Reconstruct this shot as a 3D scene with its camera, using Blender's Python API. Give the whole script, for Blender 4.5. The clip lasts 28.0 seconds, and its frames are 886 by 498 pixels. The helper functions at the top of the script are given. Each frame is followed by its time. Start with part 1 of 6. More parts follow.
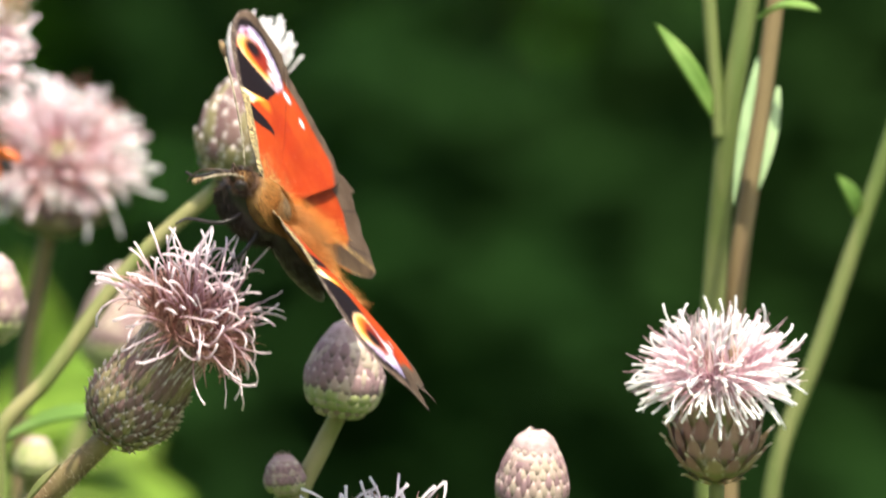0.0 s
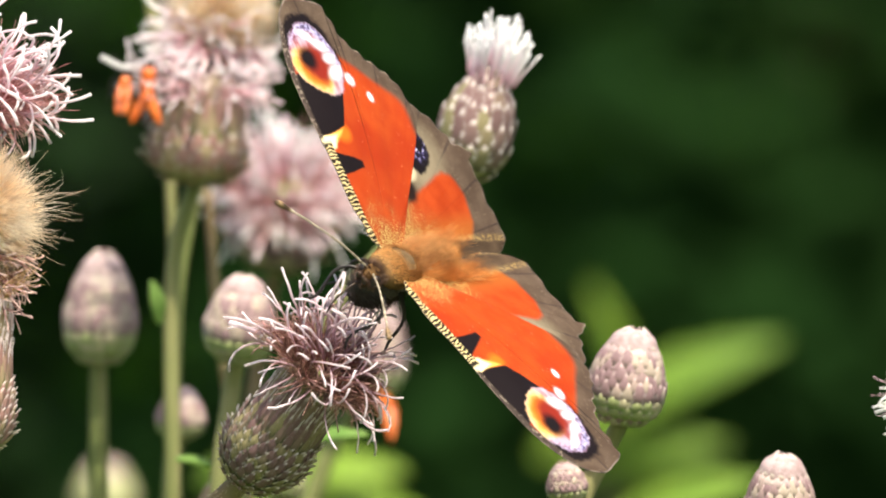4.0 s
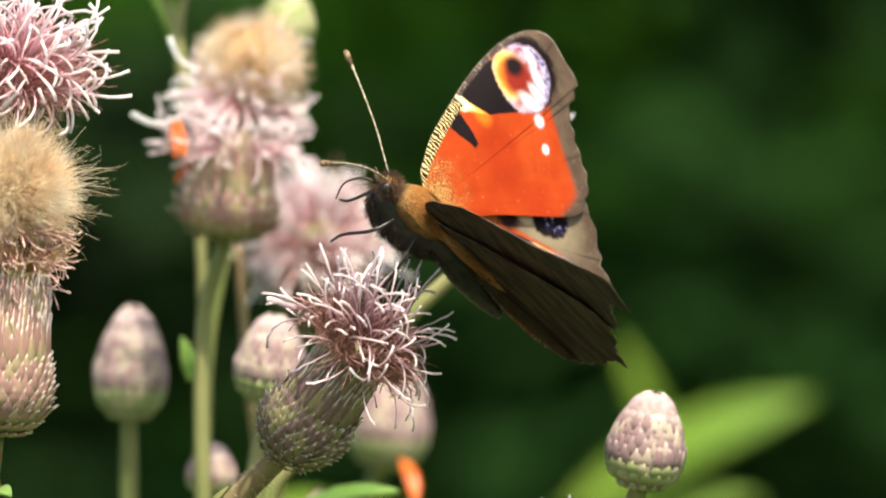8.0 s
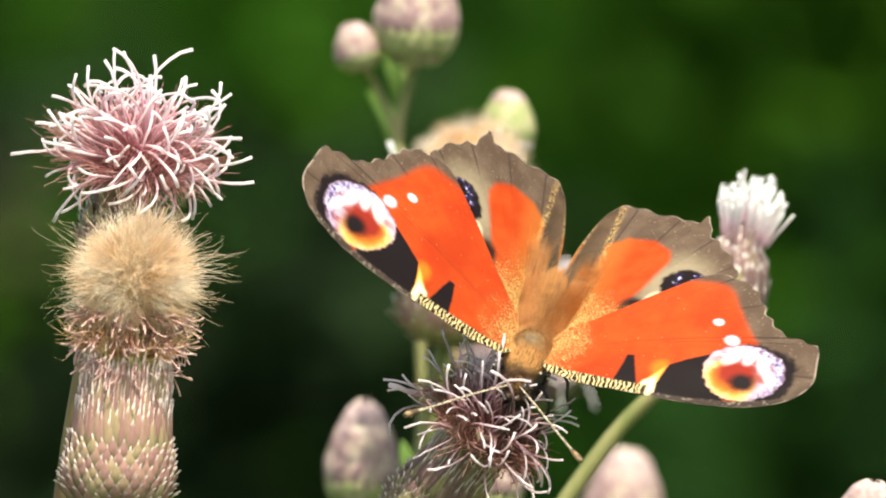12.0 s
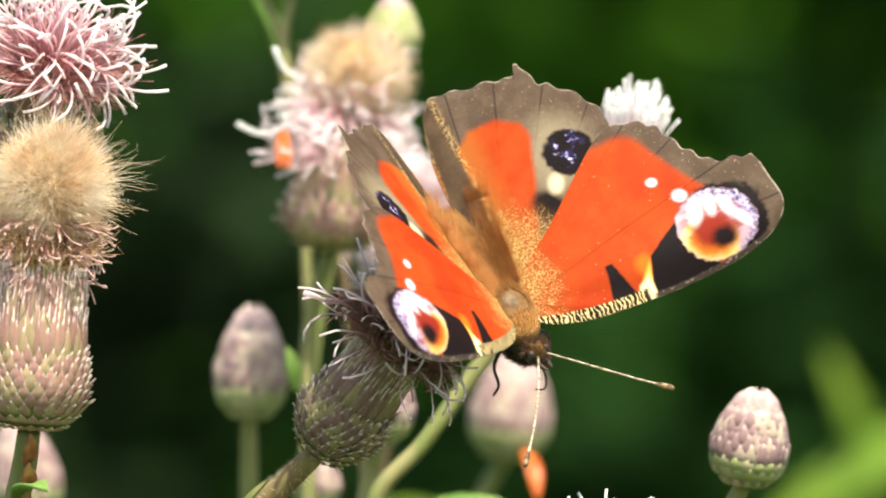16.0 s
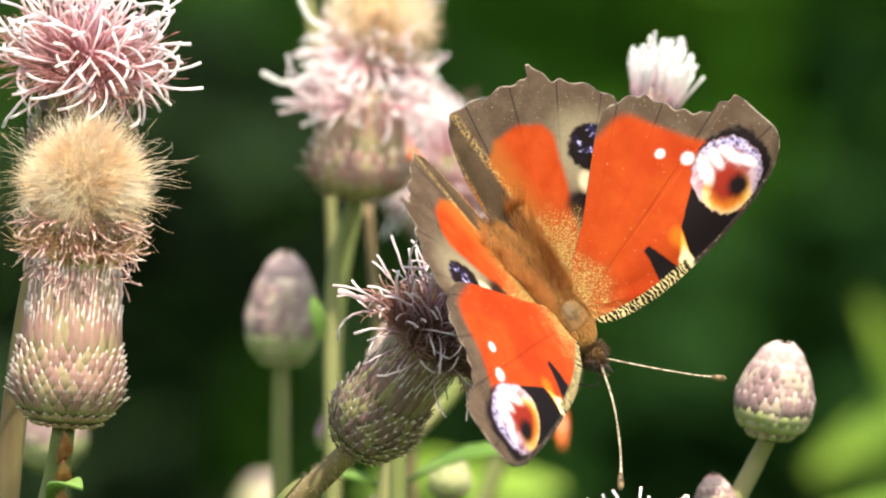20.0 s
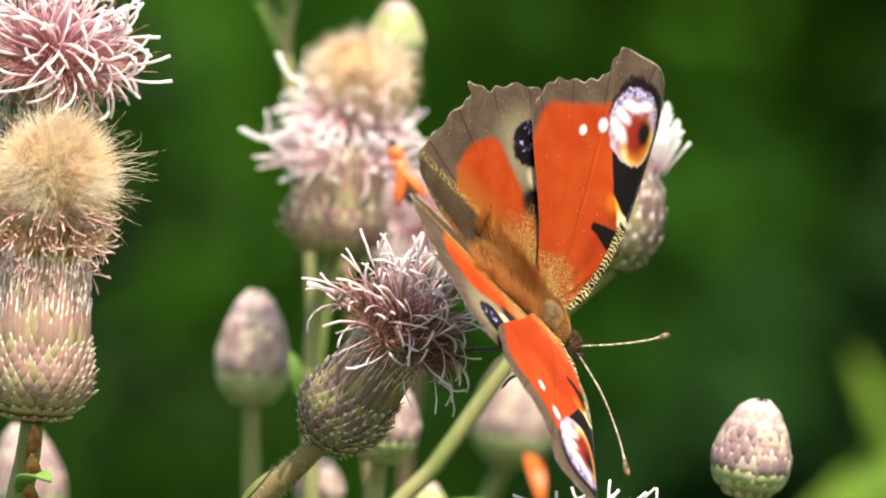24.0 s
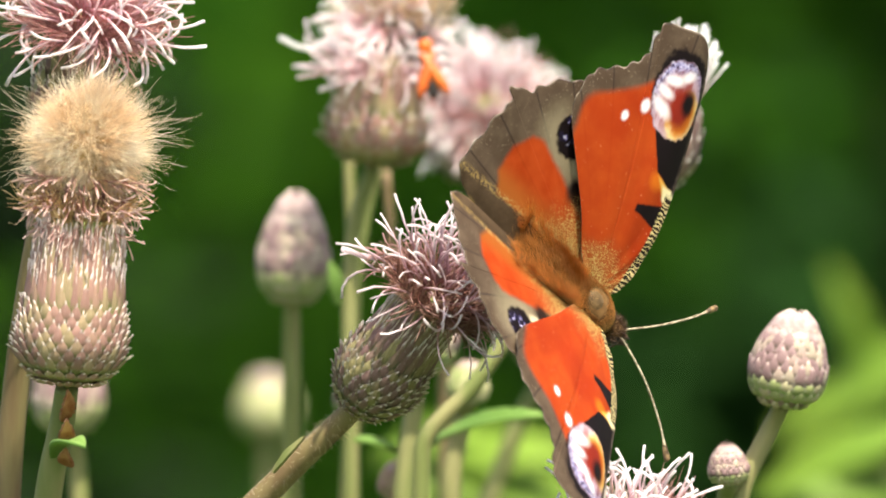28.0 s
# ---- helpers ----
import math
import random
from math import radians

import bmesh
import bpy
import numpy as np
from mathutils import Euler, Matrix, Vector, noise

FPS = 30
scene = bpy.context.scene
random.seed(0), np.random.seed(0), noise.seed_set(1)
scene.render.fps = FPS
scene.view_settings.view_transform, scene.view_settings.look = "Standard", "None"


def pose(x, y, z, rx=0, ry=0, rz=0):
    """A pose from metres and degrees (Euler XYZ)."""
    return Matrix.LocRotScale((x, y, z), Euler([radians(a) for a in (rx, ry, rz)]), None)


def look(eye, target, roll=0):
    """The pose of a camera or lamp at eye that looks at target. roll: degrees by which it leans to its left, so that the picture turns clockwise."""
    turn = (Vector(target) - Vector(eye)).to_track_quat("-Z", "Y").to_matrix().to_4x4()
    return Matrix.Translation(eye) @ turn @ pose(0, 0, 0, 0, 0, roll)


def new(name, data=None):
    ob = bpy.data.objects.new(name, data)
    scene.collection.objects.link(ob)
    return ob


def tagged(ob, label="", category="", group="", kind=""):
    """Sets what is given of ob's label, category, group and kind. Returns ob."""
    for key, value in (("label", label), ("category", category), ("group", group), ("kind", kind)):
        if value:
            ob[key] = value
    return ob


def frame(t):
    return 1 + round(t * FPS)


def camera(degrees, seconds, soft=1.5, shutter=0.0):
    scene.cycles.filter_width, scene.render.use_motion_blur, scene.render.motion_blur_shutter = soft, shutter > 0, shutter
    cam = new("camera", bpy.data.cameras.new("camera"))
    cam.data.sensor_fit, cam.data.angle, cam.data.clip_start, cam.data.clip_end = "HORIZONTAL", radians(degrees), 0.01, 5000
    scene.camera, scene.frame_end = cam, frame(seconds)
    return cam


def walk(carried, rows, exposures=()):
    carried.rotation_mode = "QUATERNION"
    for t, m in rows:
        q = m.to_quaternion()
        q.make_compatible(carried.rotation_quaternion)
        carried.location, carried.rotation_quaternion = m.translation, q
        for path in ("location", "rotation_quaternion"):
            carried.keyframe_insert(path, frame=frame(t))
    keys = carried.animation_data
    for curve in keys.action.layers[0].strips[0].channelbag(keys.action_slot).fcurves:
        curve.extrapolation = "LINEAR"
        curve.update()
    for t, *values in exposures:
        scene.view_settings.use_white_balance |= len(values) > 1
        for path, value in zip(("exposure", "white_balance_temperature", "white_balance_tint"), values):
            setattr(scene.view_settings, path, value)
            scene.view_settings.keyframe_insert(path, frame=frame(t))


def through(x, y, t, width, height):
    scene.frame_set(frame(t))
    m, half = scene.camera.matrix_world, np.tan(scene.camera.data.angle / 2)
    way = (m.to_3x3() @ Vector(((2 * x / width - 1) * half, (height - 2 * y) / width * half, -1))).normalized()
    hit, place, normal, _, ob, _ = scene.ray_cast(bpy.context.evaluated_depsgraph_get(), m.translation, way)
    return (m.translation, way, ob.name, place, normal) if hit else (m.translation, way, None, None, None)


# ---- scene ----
# ---------------------------------------------------------------- camera
EYE = (0.0, -1.3, 0.9)
PX = 1568 / 2 / math.tan(radians(4.28) / 2)
cam = camera(4.28, 28.0, soft=2.0, shutter=0.4)
cam.data.dof.use_dof = True
cam.data.dof.focus_distance = 1.3
cam.data.dof.aperture_fstop = 34
# the camera turns in the hand: seconds, turn to its left, turn upward (degrees)
TURNS = [
    (0, -1.766, -0.371),
    (0.5, -1.805, -0.513),
    (1, -1.302, -0.434),
    (1.5, -0.885, -0.279),
    (2, -0.658, -0.128),
    (2.5, -1.562, 0.022),
    (3, -1.332, -0.284),
    (3.5, -0.705, -0.284),
    (5.5, -0.396, -0.134),
    (6, -0.019, -0.093),
    (6.5, -0.492, 0.131),
    (7, -0.819, -0.025),
    (7.5, -0.519, -0.188),
    (8, -0.423, 0.016),
    (8.5, -0.483, 0.150),
    (9, -0.393, 0.221),
    (9.5, -0.142, 0.229),
    (10, -0.033, 0.131),
    (10.5, 0.093, 0.071),
    (11, 0.068, 0.265),
    (11.5, 0.470, 0.535),
    (13.5, 0.762, 0.172),
    (14, 0.281, -0.074),
    (14.5, -0.109, -0.270),
    (15, 0.120, -0.238),
    (15.5, 0.238, -0.049),
    (16, 0.085, 0.063),
    (16.5, -0.243, 0.022),
    (17, 0.000, 0.000),
    (17.5, 0.385, 0.210),
    (18, 0.210, 0.188),
    (18.5, -0.104, 0.030),
    (19, 0.147, -0.038),
    (19.5, 0.448, -0.055),
    (20, 0.205, -0.183),
    (20.5, 0.055, -0.137),
    (21, 0.183, -0.385),
    (21.5, 0.352, -0.333),
    (22, 0.087, 0.085),
    (22.5, 0.008, 0.096),
    (24.5, 0.150, 0.085),
    (25, 0.259, 0.071),
    (25.5, 0.472, -0.030),
    (26, 0.292, -0.150),
    (26.5, 0.210, -0.369),
    (27, 0.385, -0.276),
    (27.5, 0.369, -0.341),
    (28, 0.292, -0.352),
]
walk(cam, [(t, pose(*EYE, 90 + up, 0, left)) for t, left, up in TURNS], [(t, e, *((6700, 9) if t < 4 else (6900, 5))) for t, e in ((0, 0.80), (3, 0.64), (6, 0.43), (7, 0.44), (8, 0.60), (13, 0.62), (14.5, 0.64), (17, 0.78), (20, 0.82), (21, 0.74), (28, 0.77))])

# ---------------------------------------------------------------- world and sun
SUN_WAY = Vector((0.14, -0.45, 0.88)).normalized()
world = bpy.data.worlds.new("sky")
scene.world = world
world.use_nodes = True
wn = world.node_tree
sky = wn.nodes.new("ShaderNodeTexSky")
sky.sky_type = "NISHITA"
sky.sun_disc = False
sky.dust_density = 4.0
sky.sun_elevation = math.asin(SUN_WAY.z)
sky.sun_rotation = math.atan2(SUN_WAY.x, SUN_WAY.y)
wn.links.new(sky.outputs[0], wn.nodes["Background"].inputs[0])
wn.nodes["Background"].inputs[1].default_value = 0.15
sun = new("sun", bpy.data.lights.new("sun", "SUN"))
sun.data.energy = 5.0
sun.data.angle = radians(0.5)
sun.data.color = (1.0, 0.93, 0.79)
sun.matrix_world = look(SUN_WAY * 20, (0, 0, 0))


# ---------------------------------------------------------------- materials
class Shade:
    """A small writer of node materials."""

    def __init__(self, name, rough=0.6, spec=0.4):
        self.mat = bpy.data.materials.new(name)
        self.mat.use_nodes = True
        self.t = self.mat.node_tree
        self.b = self.t.nodes["Principled BSDF"]
        self.b.inputs["Roughness"].default_value = rough
        self.b.inputs["Specular IOR Level"].default_value = spec
        self.tex = self.t.nodes.new("ShaderNodeTexCoord")

    def put(self, sock, v):
        if isinstance(v, (int, float)):
            sock.default_value = v
        elif isinstance(v, tuple):
            sock.default_value = (*v, 1) if len(sock.default_value) == 4 else v
        else:
            self.t.links.new(v, sock)

    def math(self, op, a, b=0.0, c=0.5):
        n = self.t.nodes.new("ShaderNodeMath")
        n.operation = op
        self.put(n.inputs[0], a)
        self.put(n.inputs[1], b)
        n.inputs[2].default_value = c
        return n.outputs[0]

    def axes(self, scale=1000.0):
        """x, y, z of the mesh's own space, in mm."""
        n = self.t.nodes.new("ShaderNodeSeparateXYZ")
        self.t.links.new(self.tex.outputs["Object"], n.inputs[0])
        return [self.math("MULTIPLY", n.outputs[i], scale) for i in range(3)]

    def step(self, v, lo, hi, smooth=True):
        n = self.t.nodes.new("ShaderNodeMapRange")
        n.interpolation_type = "SMOOTHSTEP" if smooth else "LINEAR"
        self.put(n.inputs[0], v)
        n.inputs[1].default_value, n.inputs[2].default_value = lo, hi
        return n.outputs[0]

    def spot(self, u, v, cx, cy, rx, ry, turn=0.0, soft=0.12, warp=None):
        """1 inside an ellipse, 0 outside."""
        c, s = math.cos(radians(turn)), math.sin(radians(turn))
        du, dv = self.math("SUBTRACT", u, cx), self.math("SUBTRACT", v, cy)
        a = self.math("ADD", self.math("MULTIPLY", du, c / rx), self.math("MULTIPLY", dv, s / rx))
        b = self.math("ADD", self.math("MULTIPLY", du, -s / ry), self.math("MULTIPLY", dv, c / ry))
        d = self.math("SQRT", self.math("ADD", self.math("MULTIPLY", a, a), self.math("MULTIPLY", b, b)))
        if warp is not None:
            d = self.math("ADD", d, warp)
        n = self.t.nodes.new("ShaderNodeMapRange")
        n.interpolation_type = "SMOOTHSTEP"
        self.put(n.inputs[0], d)
        n.inputs[1].default_value, n.inputs[2].default_value = 1 - soft, 1 + soft
        n.inputs[3].default_value, n.inputs[4].default_value = 1, 0
        return n.outputs[0]

    def least(self, parts):
        """The smallest of several masks."""
        out = parts[0]
        for q in parts[1:]:
            out = self.math("MINIMUM", out, q)
        return out

    def patch(self, u, v, corners, soft=0.15, warp=None):
        """1 inside a convex patch whose corners run anticlockwise."""
        out = []
        for (x0, y0), (x1, y1) in zip(corners, corners[1:] + corners[:1]):
            ln = math.hypot(x1 - x0, y1 - y0)
            nx, ny = -(y1 - y0) / ln, (x1 - x0) / ln
            d = self.math("ADD", self.math("MULTIPLY", self.math("SUBTRACT", u, x0), nx), self.math("MULTIPLY", self.math("SUBTRACT", v, y0), ny))
            out.append(self.step(d if warp is None else self.math("ADD", d, warp), -soft, soft))
        return self.least(out)

    def mix(self, fac, a, b):
        n = self.t.nodes.new("ShaderNodeMix")
        n.data_type = "RGBA"
        self.put(n.inputs[0], fac)
        self.put(n.inputs[6], a)
        self.put(n.inputs[7], b)
        return n.outputs[2]

    def noise(self, scale, detail=3.0, space="Object", stretch=None):
        n = self.t.nodes.new("ShaderNodeTexNoise")
        n.inputs["Scale"].default_value = scale
        n.inputs["Detail"].default_value = detail
        v = self.tex.outputs[space]
        if stretch:
            m = self.t.nodes.new("ShaderNodeMapping")
            m.inputs["Scale"].default_value = stretch
            self.t.links.new(v, m.inputs[0])
            v = m.outputs[0]
        self.t.links.new(v, n.inputs["Vector"])
        return n.outputs[0]

    def ramp(self, v, stops):
        n = self.t.nodes.new("ShaderNodeValToRGB")
        e = n.color_ramp.elements
        while len(e) < len(stops):
            e.new(0.5)
        for el, (p, c) in zip(e, stops):
            el.position, el.color = p, (*c, 1)
        self.put(n.inputs[0], v)
        return n.outputs[0]

    def vary(self, col, amount=0.25):
        """Brightness that differs a little from piece to piece."""
        n = self.t.nodes.new("ShaderNodeObjectInfo")
        h = self.t.nodes.new("ShaderNodeHueSaturation")
        self.put(h.inputs["Color"], col)
        self.put(h.inputs["Value"], self.math("ADD", self.math("MULTIPLY", n.outputs["Random"], amount), 1 - amount / 2))
        return h.outputs[0]

    def island(self, col, amount=0.4):
        n = self.t.nodes.new("ShaderNodeNewGeometry")
        h = self.t.nodes.new("ShaderNodeHueSaturation")
        self.put(h.inputs["Color"], col)
        self.put(h.inputs["Value"], self.math("ADD", self.math("MULTIPLY", n.outputs["Random Per Island"], amount), 1 - amount / 2))
        return h.outputs[0]

    def bump(self, v, strength=0.3, dist=0.0002):
        n = self.t.nodes.new("ShaderNodeBump")
        n.inputs["Strength"].default_value = strength
        n.inputs["Distance"].default_value = dist
        self.put(n.inputs["Height"], v)
        self.t.links.new(n.outputs[0], self.b.inputs["Normal"])

    def done(self, col, through=0.0):
        """through: the share of light that passes through thin tissue."""
        self.put(self.b.inputs["Base Color"], col)
        if through:
            t = self.t.nodes.new("ShaderNodeBsdfTranslucent")
            m = self.t.nodes.new("ShaderNodeMixShader")
            self.put(t.inputs[0], col)
            m.inputs[0].default_value = through
            self.t.links.new(self.b.outputs[0], m.inputs[1])
            self.t.links.new(t.outputs[0], m.inputs[2])
            self.t.links.new(m.outputs[0], self.t.nodes["Material Output"].inputs[0])
        return self.mat


def plain(name, a, b, scale, rough=0.6, spec=0.3, bump=0.3, dist=0.0002, stretch=None, pieces=0.0, through=0.0):
    s = Shade(name, rough, spec)
    n = s.noise(scale, 4, stretch=stretch)
    col = s.mix(s.step(n, 0.35, 0.65), a, b)
    if pieces:
        col = s.vary(col, pieces)
    s.bump(s.noise(scale * 4, 3, stretch=stretch), bump, dist)
    return s.done(col, through)


def floret_material(name, root, mid, tip, length):
    """Florets that grow paler from root to tip."""
    s = Shade(name, 0.55, 0.3)
    at = s.t.nodes.new("ShaderNodeAttribute")
    at.attribute_name = "along"
    v = s.math("ADD", at.outputs["Fac"], s.math("MULTIPLY", s.math("SUBTRACT", s.noise(900), 0.5), 0.25))
    return s.done(s.vary(s.ramp(v, [(0.05, root), (0.45, mid), (0.85, tip)]), 0.3), 0.5)


def strand_material(name, a, b, rough=0.5, through=0.25, vary=0.5):
    s = Shade(name, rough, 0.4)
    return s.done(s.island(s.mix(s.step(s.noise(300), 0.35, 0.65), a, b), vary), through)


PALE_FLORET = floret_material("withered_floret", (0.28, 0.115, 0.12), (0.60, 0.40, 0.47), (0.95, 0.86, 0.91), 8.0)
PINK_FLORET = floret_material("pink_floret", (0.58, 0.22, 0.26), (0.89, 0.65, 0.72), (0.98, 0.93, 0.96), 8.0)
WHITE_FLORET = floret_material("whitish_floret", (0.86, 0.62, 0.71), (0.95, 0.87, 0.91), (0.97, 0.97, 0.97), 8.0)
DEEP_PINK_FLORET = floret_material("deep_pink_floret", (0.58, 0.27, 0.29), (0.84, 0.58, 0.63), (0.95, 0.84, 0.88), 8.0)
DEAD_FLORET = floret_material("dead_brown_floret", (0.18, 0.055, 0.046), (0.34, 0.145, 0.125), (0.54, 0.33, 0.32), 8.0)
DRY_FLORET = floret_material("dry_floret", (0.36, 0.13, 0.12), (0.62, 0.34, 0.33), (0.86, 0.66, 0.63), 5.0)
CORE = strand_material("dead_corolla", (0.26, 0.115, 0.09), (0.50, 0.30, 0.24))
WHITE_CORE = strand_material("white_inner_floret", (0.76, 0.46, 0.54), (0.90, 0.72, 0.78))
PINK_CORE = strand_material("inner_floret", (0.48, 0.18, 0.18), (0.80, 0.50, 0.48))
DRY_PINK = strand_material("bud_floret_tip", (0.50, 0.30, 0.31), (0.68, 0.48, 0.48))
PAPPUS = strand_material("tan_pappus", (0.90, 0.73, 0.53), (0.98, 0.91, 0.79), 0.5, 0.5)
SEEDS = strand_material("packed_seed", (0.66, 0.42, 0.20), (0.84, 0.64, 0.40))
FUR = strand_material("brown_fur", (0.42, 0.185, 0.052), (0.70, 0.38, 0.13), 0.6, 0.4, 0.4)
ORANGE_FUR = strand_material("orange_hair", (0.60, 0.26, 0.07), (0.90, 0.56, 0.24), 0.6, 0.6, 0.5)
GOLD_FUR = strand_material("golden_hair", (0.50, 0.24, 0.08), (0.82, 0.51, 0.22), 0.6, 0.5, 0.5)
HEAD_FUR = strand_material("dusky_fur", (0.10, 0.055, 0.038), (0.24, 0.14, 0.09))
DARK_FUR = strand_material("dark_fur", (0.022, 0.015, 0.011), (0.055, 0.036, 0.024))


def bract_material(name, low, mid, tip, length, other=None, web=0.7):
    """Scales with a pale ragged rim; other: a second colour that some of them take."""
    s = Shade(name, 0.55, 0.3)
    x, y, z = s.axes()
    v = s.math("ADD", s.math("DIVIDE", y, length), s.math("MULTIPLY", s.math("SUBTRACT", s.noise(1300), 0.5), 0.35))
    if other:
        n = s.t.nodes.new("ShaderNodeObjectInfo")
        mid = s.mix(s.step(n.outputs["Random"], 0.45, 0.85), mid, other)
        col = s.mix(s.step(v, 0.1, 0.45), low, mid)
        col = s.mix(s.step(v, 0.80, 1.0), col, tip)
    else:
        col = s.ramp(v, [(0.0, low), (0.45, mid), (0.72, mid), (0.95, tip)])
    hem = s.math("MULTIPLY", s.step(s.math("ABSOLUTE", x), 0.38, 0.62), s.step(s.noise(1500, 4), 0.40, 0.60))
    fluff = s.math("MULTIPLY", s.step(s.noise(2600, 5), 0.58, 0.72), 0.25)
    s.bump(s.noise(2500, stretch=(1, 0.2, 1)), 0.5, 0.0001)
    return s.done(s.vary(s.mix(s.math("MULTIPLY", s.math("MAXIMUM", hem, fluff), web), col, (0.72, 0.64, 0.61)), 0.4))


BRACT = bract_material("purple_bract", (0.11, 0.10, 0.05), (0.21, 0.125, 0.12), (0.62, 0.54, 0.51), 3.0, (0.22, 0.19, 0.095), 0.8)
GREEN_BRACT = bract_material("green_bract", (0.22, 0.21, 0.09), (0.38, 0.215, 0.185), (0.84, 0.70, 0.68), 3.0, (0.33, 0.25, 0.15), 0.45)
BUD_BASE = bract_material("bud_base_bract", (0.24, 0.33, 0.10), (0.32, 0.36, 0.15), (0.50, 0.46, 0.30), 3.0, (0.36, 0.32, 0.20), 0.3)
# the dark base colour paints shading into the joints between bud bracts
BUD_BRACT = bract_material("bud_bract", (0.12, 0.095, 0.075), (0.30, 0.19, 0.20), (0.52, 0.40, 0.39), 3.0, (0.37, 0.30, 0.24), 0.3)
BUD_CROWN = bract_material("bud_crown_bract", (0.24, 0.17, 0.16), (0.42, 0.31, 0.305), (0.62, 0.51, 0.48), 3.0, (0.46, 0.40, 0.33), 0.35)
CUP = plain("green_cup", (0.26, 0.30, 0.10), (0.34, 0.26, 0.16), 420, 0.6, bump=0.4, stretch=(1, 1, 0.3))
BUD_TOP = plain("bud_tip", (0.34, 0.24, 0.24), (0.48, 0.36, 0.36), 900, 0.6)
STEM = plain("green_stem", (0.17, 0.20, 0.065), (0.27, 0.255, 0.115), 260, 0.55, bump=0.5, stretch=(1, 1, 0.12))
RED_STEM = plain("reddish_stem", (0.16, 0.105, 0.058), (0.25, 0.20, 0.095), 260, 0.55, bump=0.5, stretch=(1, 1, 0.12))
TALL_STEM = plain("deep_green_stem", (0.095, 0.135, 0.035), (0.17, 0.19, 0.07), 260, 0.55, bump=0.5, stretch=(1, 1, 0.12))
TALL_RED = plain("red_brown_stem", (0.125, 0.080, 0.042), (0.20, 0.15, 0.075), 260, 0.55, bump=0.5, stretch=(1, 1, 0.12))
DRY = plain("dry_leaf_sheath", (0.28, 0.10, 0.04), (0.42, 0.20, 0.09), 700, 0.7, bump=0.6)
LEAF = plain("fresh_leaf", (0.16, 0.30, 0.06), (0.26, 0.42, 0.11), 160, 0.45, 0.5, bump=0.4, dist=0.0003, through=0.35)
PALE_LEAF = plain("pale_leaf_underside", (0.18, 0.29, 0.13), (0.28, 0.39, 0.20), 200, 0.6, bump=0.4)
BRIGHT_LEAF = plain("sunlit_leaf", (0.14, 0.26, 0.025), (0.22, 0.35, 0.040), 30, 0.5, 0.4, bump=0.3, dist=0.0005, through=0.3)
GRASS = plain("grass_blade", (0.05, 0.10, 0.02), (0.09, 0.15, 0.035), 8, 0.6)
ORANGE = plain("orange_wing_case", (0.50, 0.09, 0.012), (0.60, 0.14, 0.018), 500, 0.35, 0.5)
BLACK = plain("black_chitin", (0.012, 0.010, 0.010), (0.03, 0.022, 0.02), 900, 0.35, 0.5)
CHITIN = plain("dark_brown_chitin", (0.035, 0.02, 0.014), (0.08, 0.05, 0.035), 900, 0.5, 0.4)
ANTENNA = plain("antenna_shaft", (0.20, 0.15, 0.10), (0.62, 0.54, 0.40), 3000, 0.5, 0.4)
CLUB = plain("antenna_club", (0.06, 0.035, 0.02), (0.30, 0.20, 0.10), 1500, 0.5, 0.4)
VELVET = plain("brown_velvet", (0.12, 0.062, 0.024), (0.20, 0.11, 0.045), 900, 0.8, 0.1)
BALD = plain("bare_thorax_plate", (0.085, 0.050, 0.022), (0.16, 0.10, 0.046), 1200, 0.5, 0.25)
GLASS_WING = plain("fly_wing", (0.13, 0.12, 0.10), (0.20, 0.19, 0.16), 900, 0.3, 0.5)
BARK = plain("bark", (0.10, 0.075, 0.05), (0.17, 0.13, 0.09), 14, 0.8, bump=0.8, dist=0.01)


def foliage_material(name, a, b):
    s = Shade(name, 0.85, 0.05)
    return s.done(s.island(s.mix(s.step(s.noise(0.9, 2), 0.4, 0.62), a, b), 0.7))


HEDGE = foliage_material("hedge_leaf", (0.036, 0.134, 0.011), (0.074, 0.196, 0.015))
# near-black greens: background shade put into the leaf colour
SHADE_LEAF = foliage_material("shade_toned_leaf", (0.011, 0.035, 0.007), (0.018, 0.047, 0.009))
# lighter green that puts a brighter patch of background into the leaf colour
GLOW_LEAF = foliage_material("glow_toned_leaf", (0.07, 0.20, 0.016), (0.12, 0.27, 0.024))
# a greyer green for the left side, darkened likewise in place of shade
GREY_SHADE_LEAF = foliage_material("grey_shade_toned_leaf", (0.016, 0.032, 0.013), (0.025, 0.044, 0.018))
CROWN = foliage_material("crown_leaf", (0.04, 0.09, 0.02), (0.06, 0.12, 0.03))


def soil_material():
    s = Shade("meadow_soil", 0.9, 0.2)
    near = s.noise(3.0, 6)
    far = s.noise(0.15, 3)
    col = s.mix(s.step(near, 0.4, 0.6), (0.045, 0.075, 0.02), (0.09, 0.075, 0.045))
    s.bump(s.noise(14, 5), 0.8, 0.03)
    return s.done(s.mix(s.step(far, 0.4, 0.6), col, (0.06, 0.10, 0.025)))


# the wing colours, in mm from the wing's root: u outward, v towards the head
RED, UMBER, CREAM = (0.34, 0.040, 0.007), (0.070, 0.046, 0.032), (0.31, 0.26, 0.175)
INK, VIOLET, WHITE = (0.008, 0.005, 0.006), (0.30, 0.28, 0.50), (0.80, 0.76, 0.82)


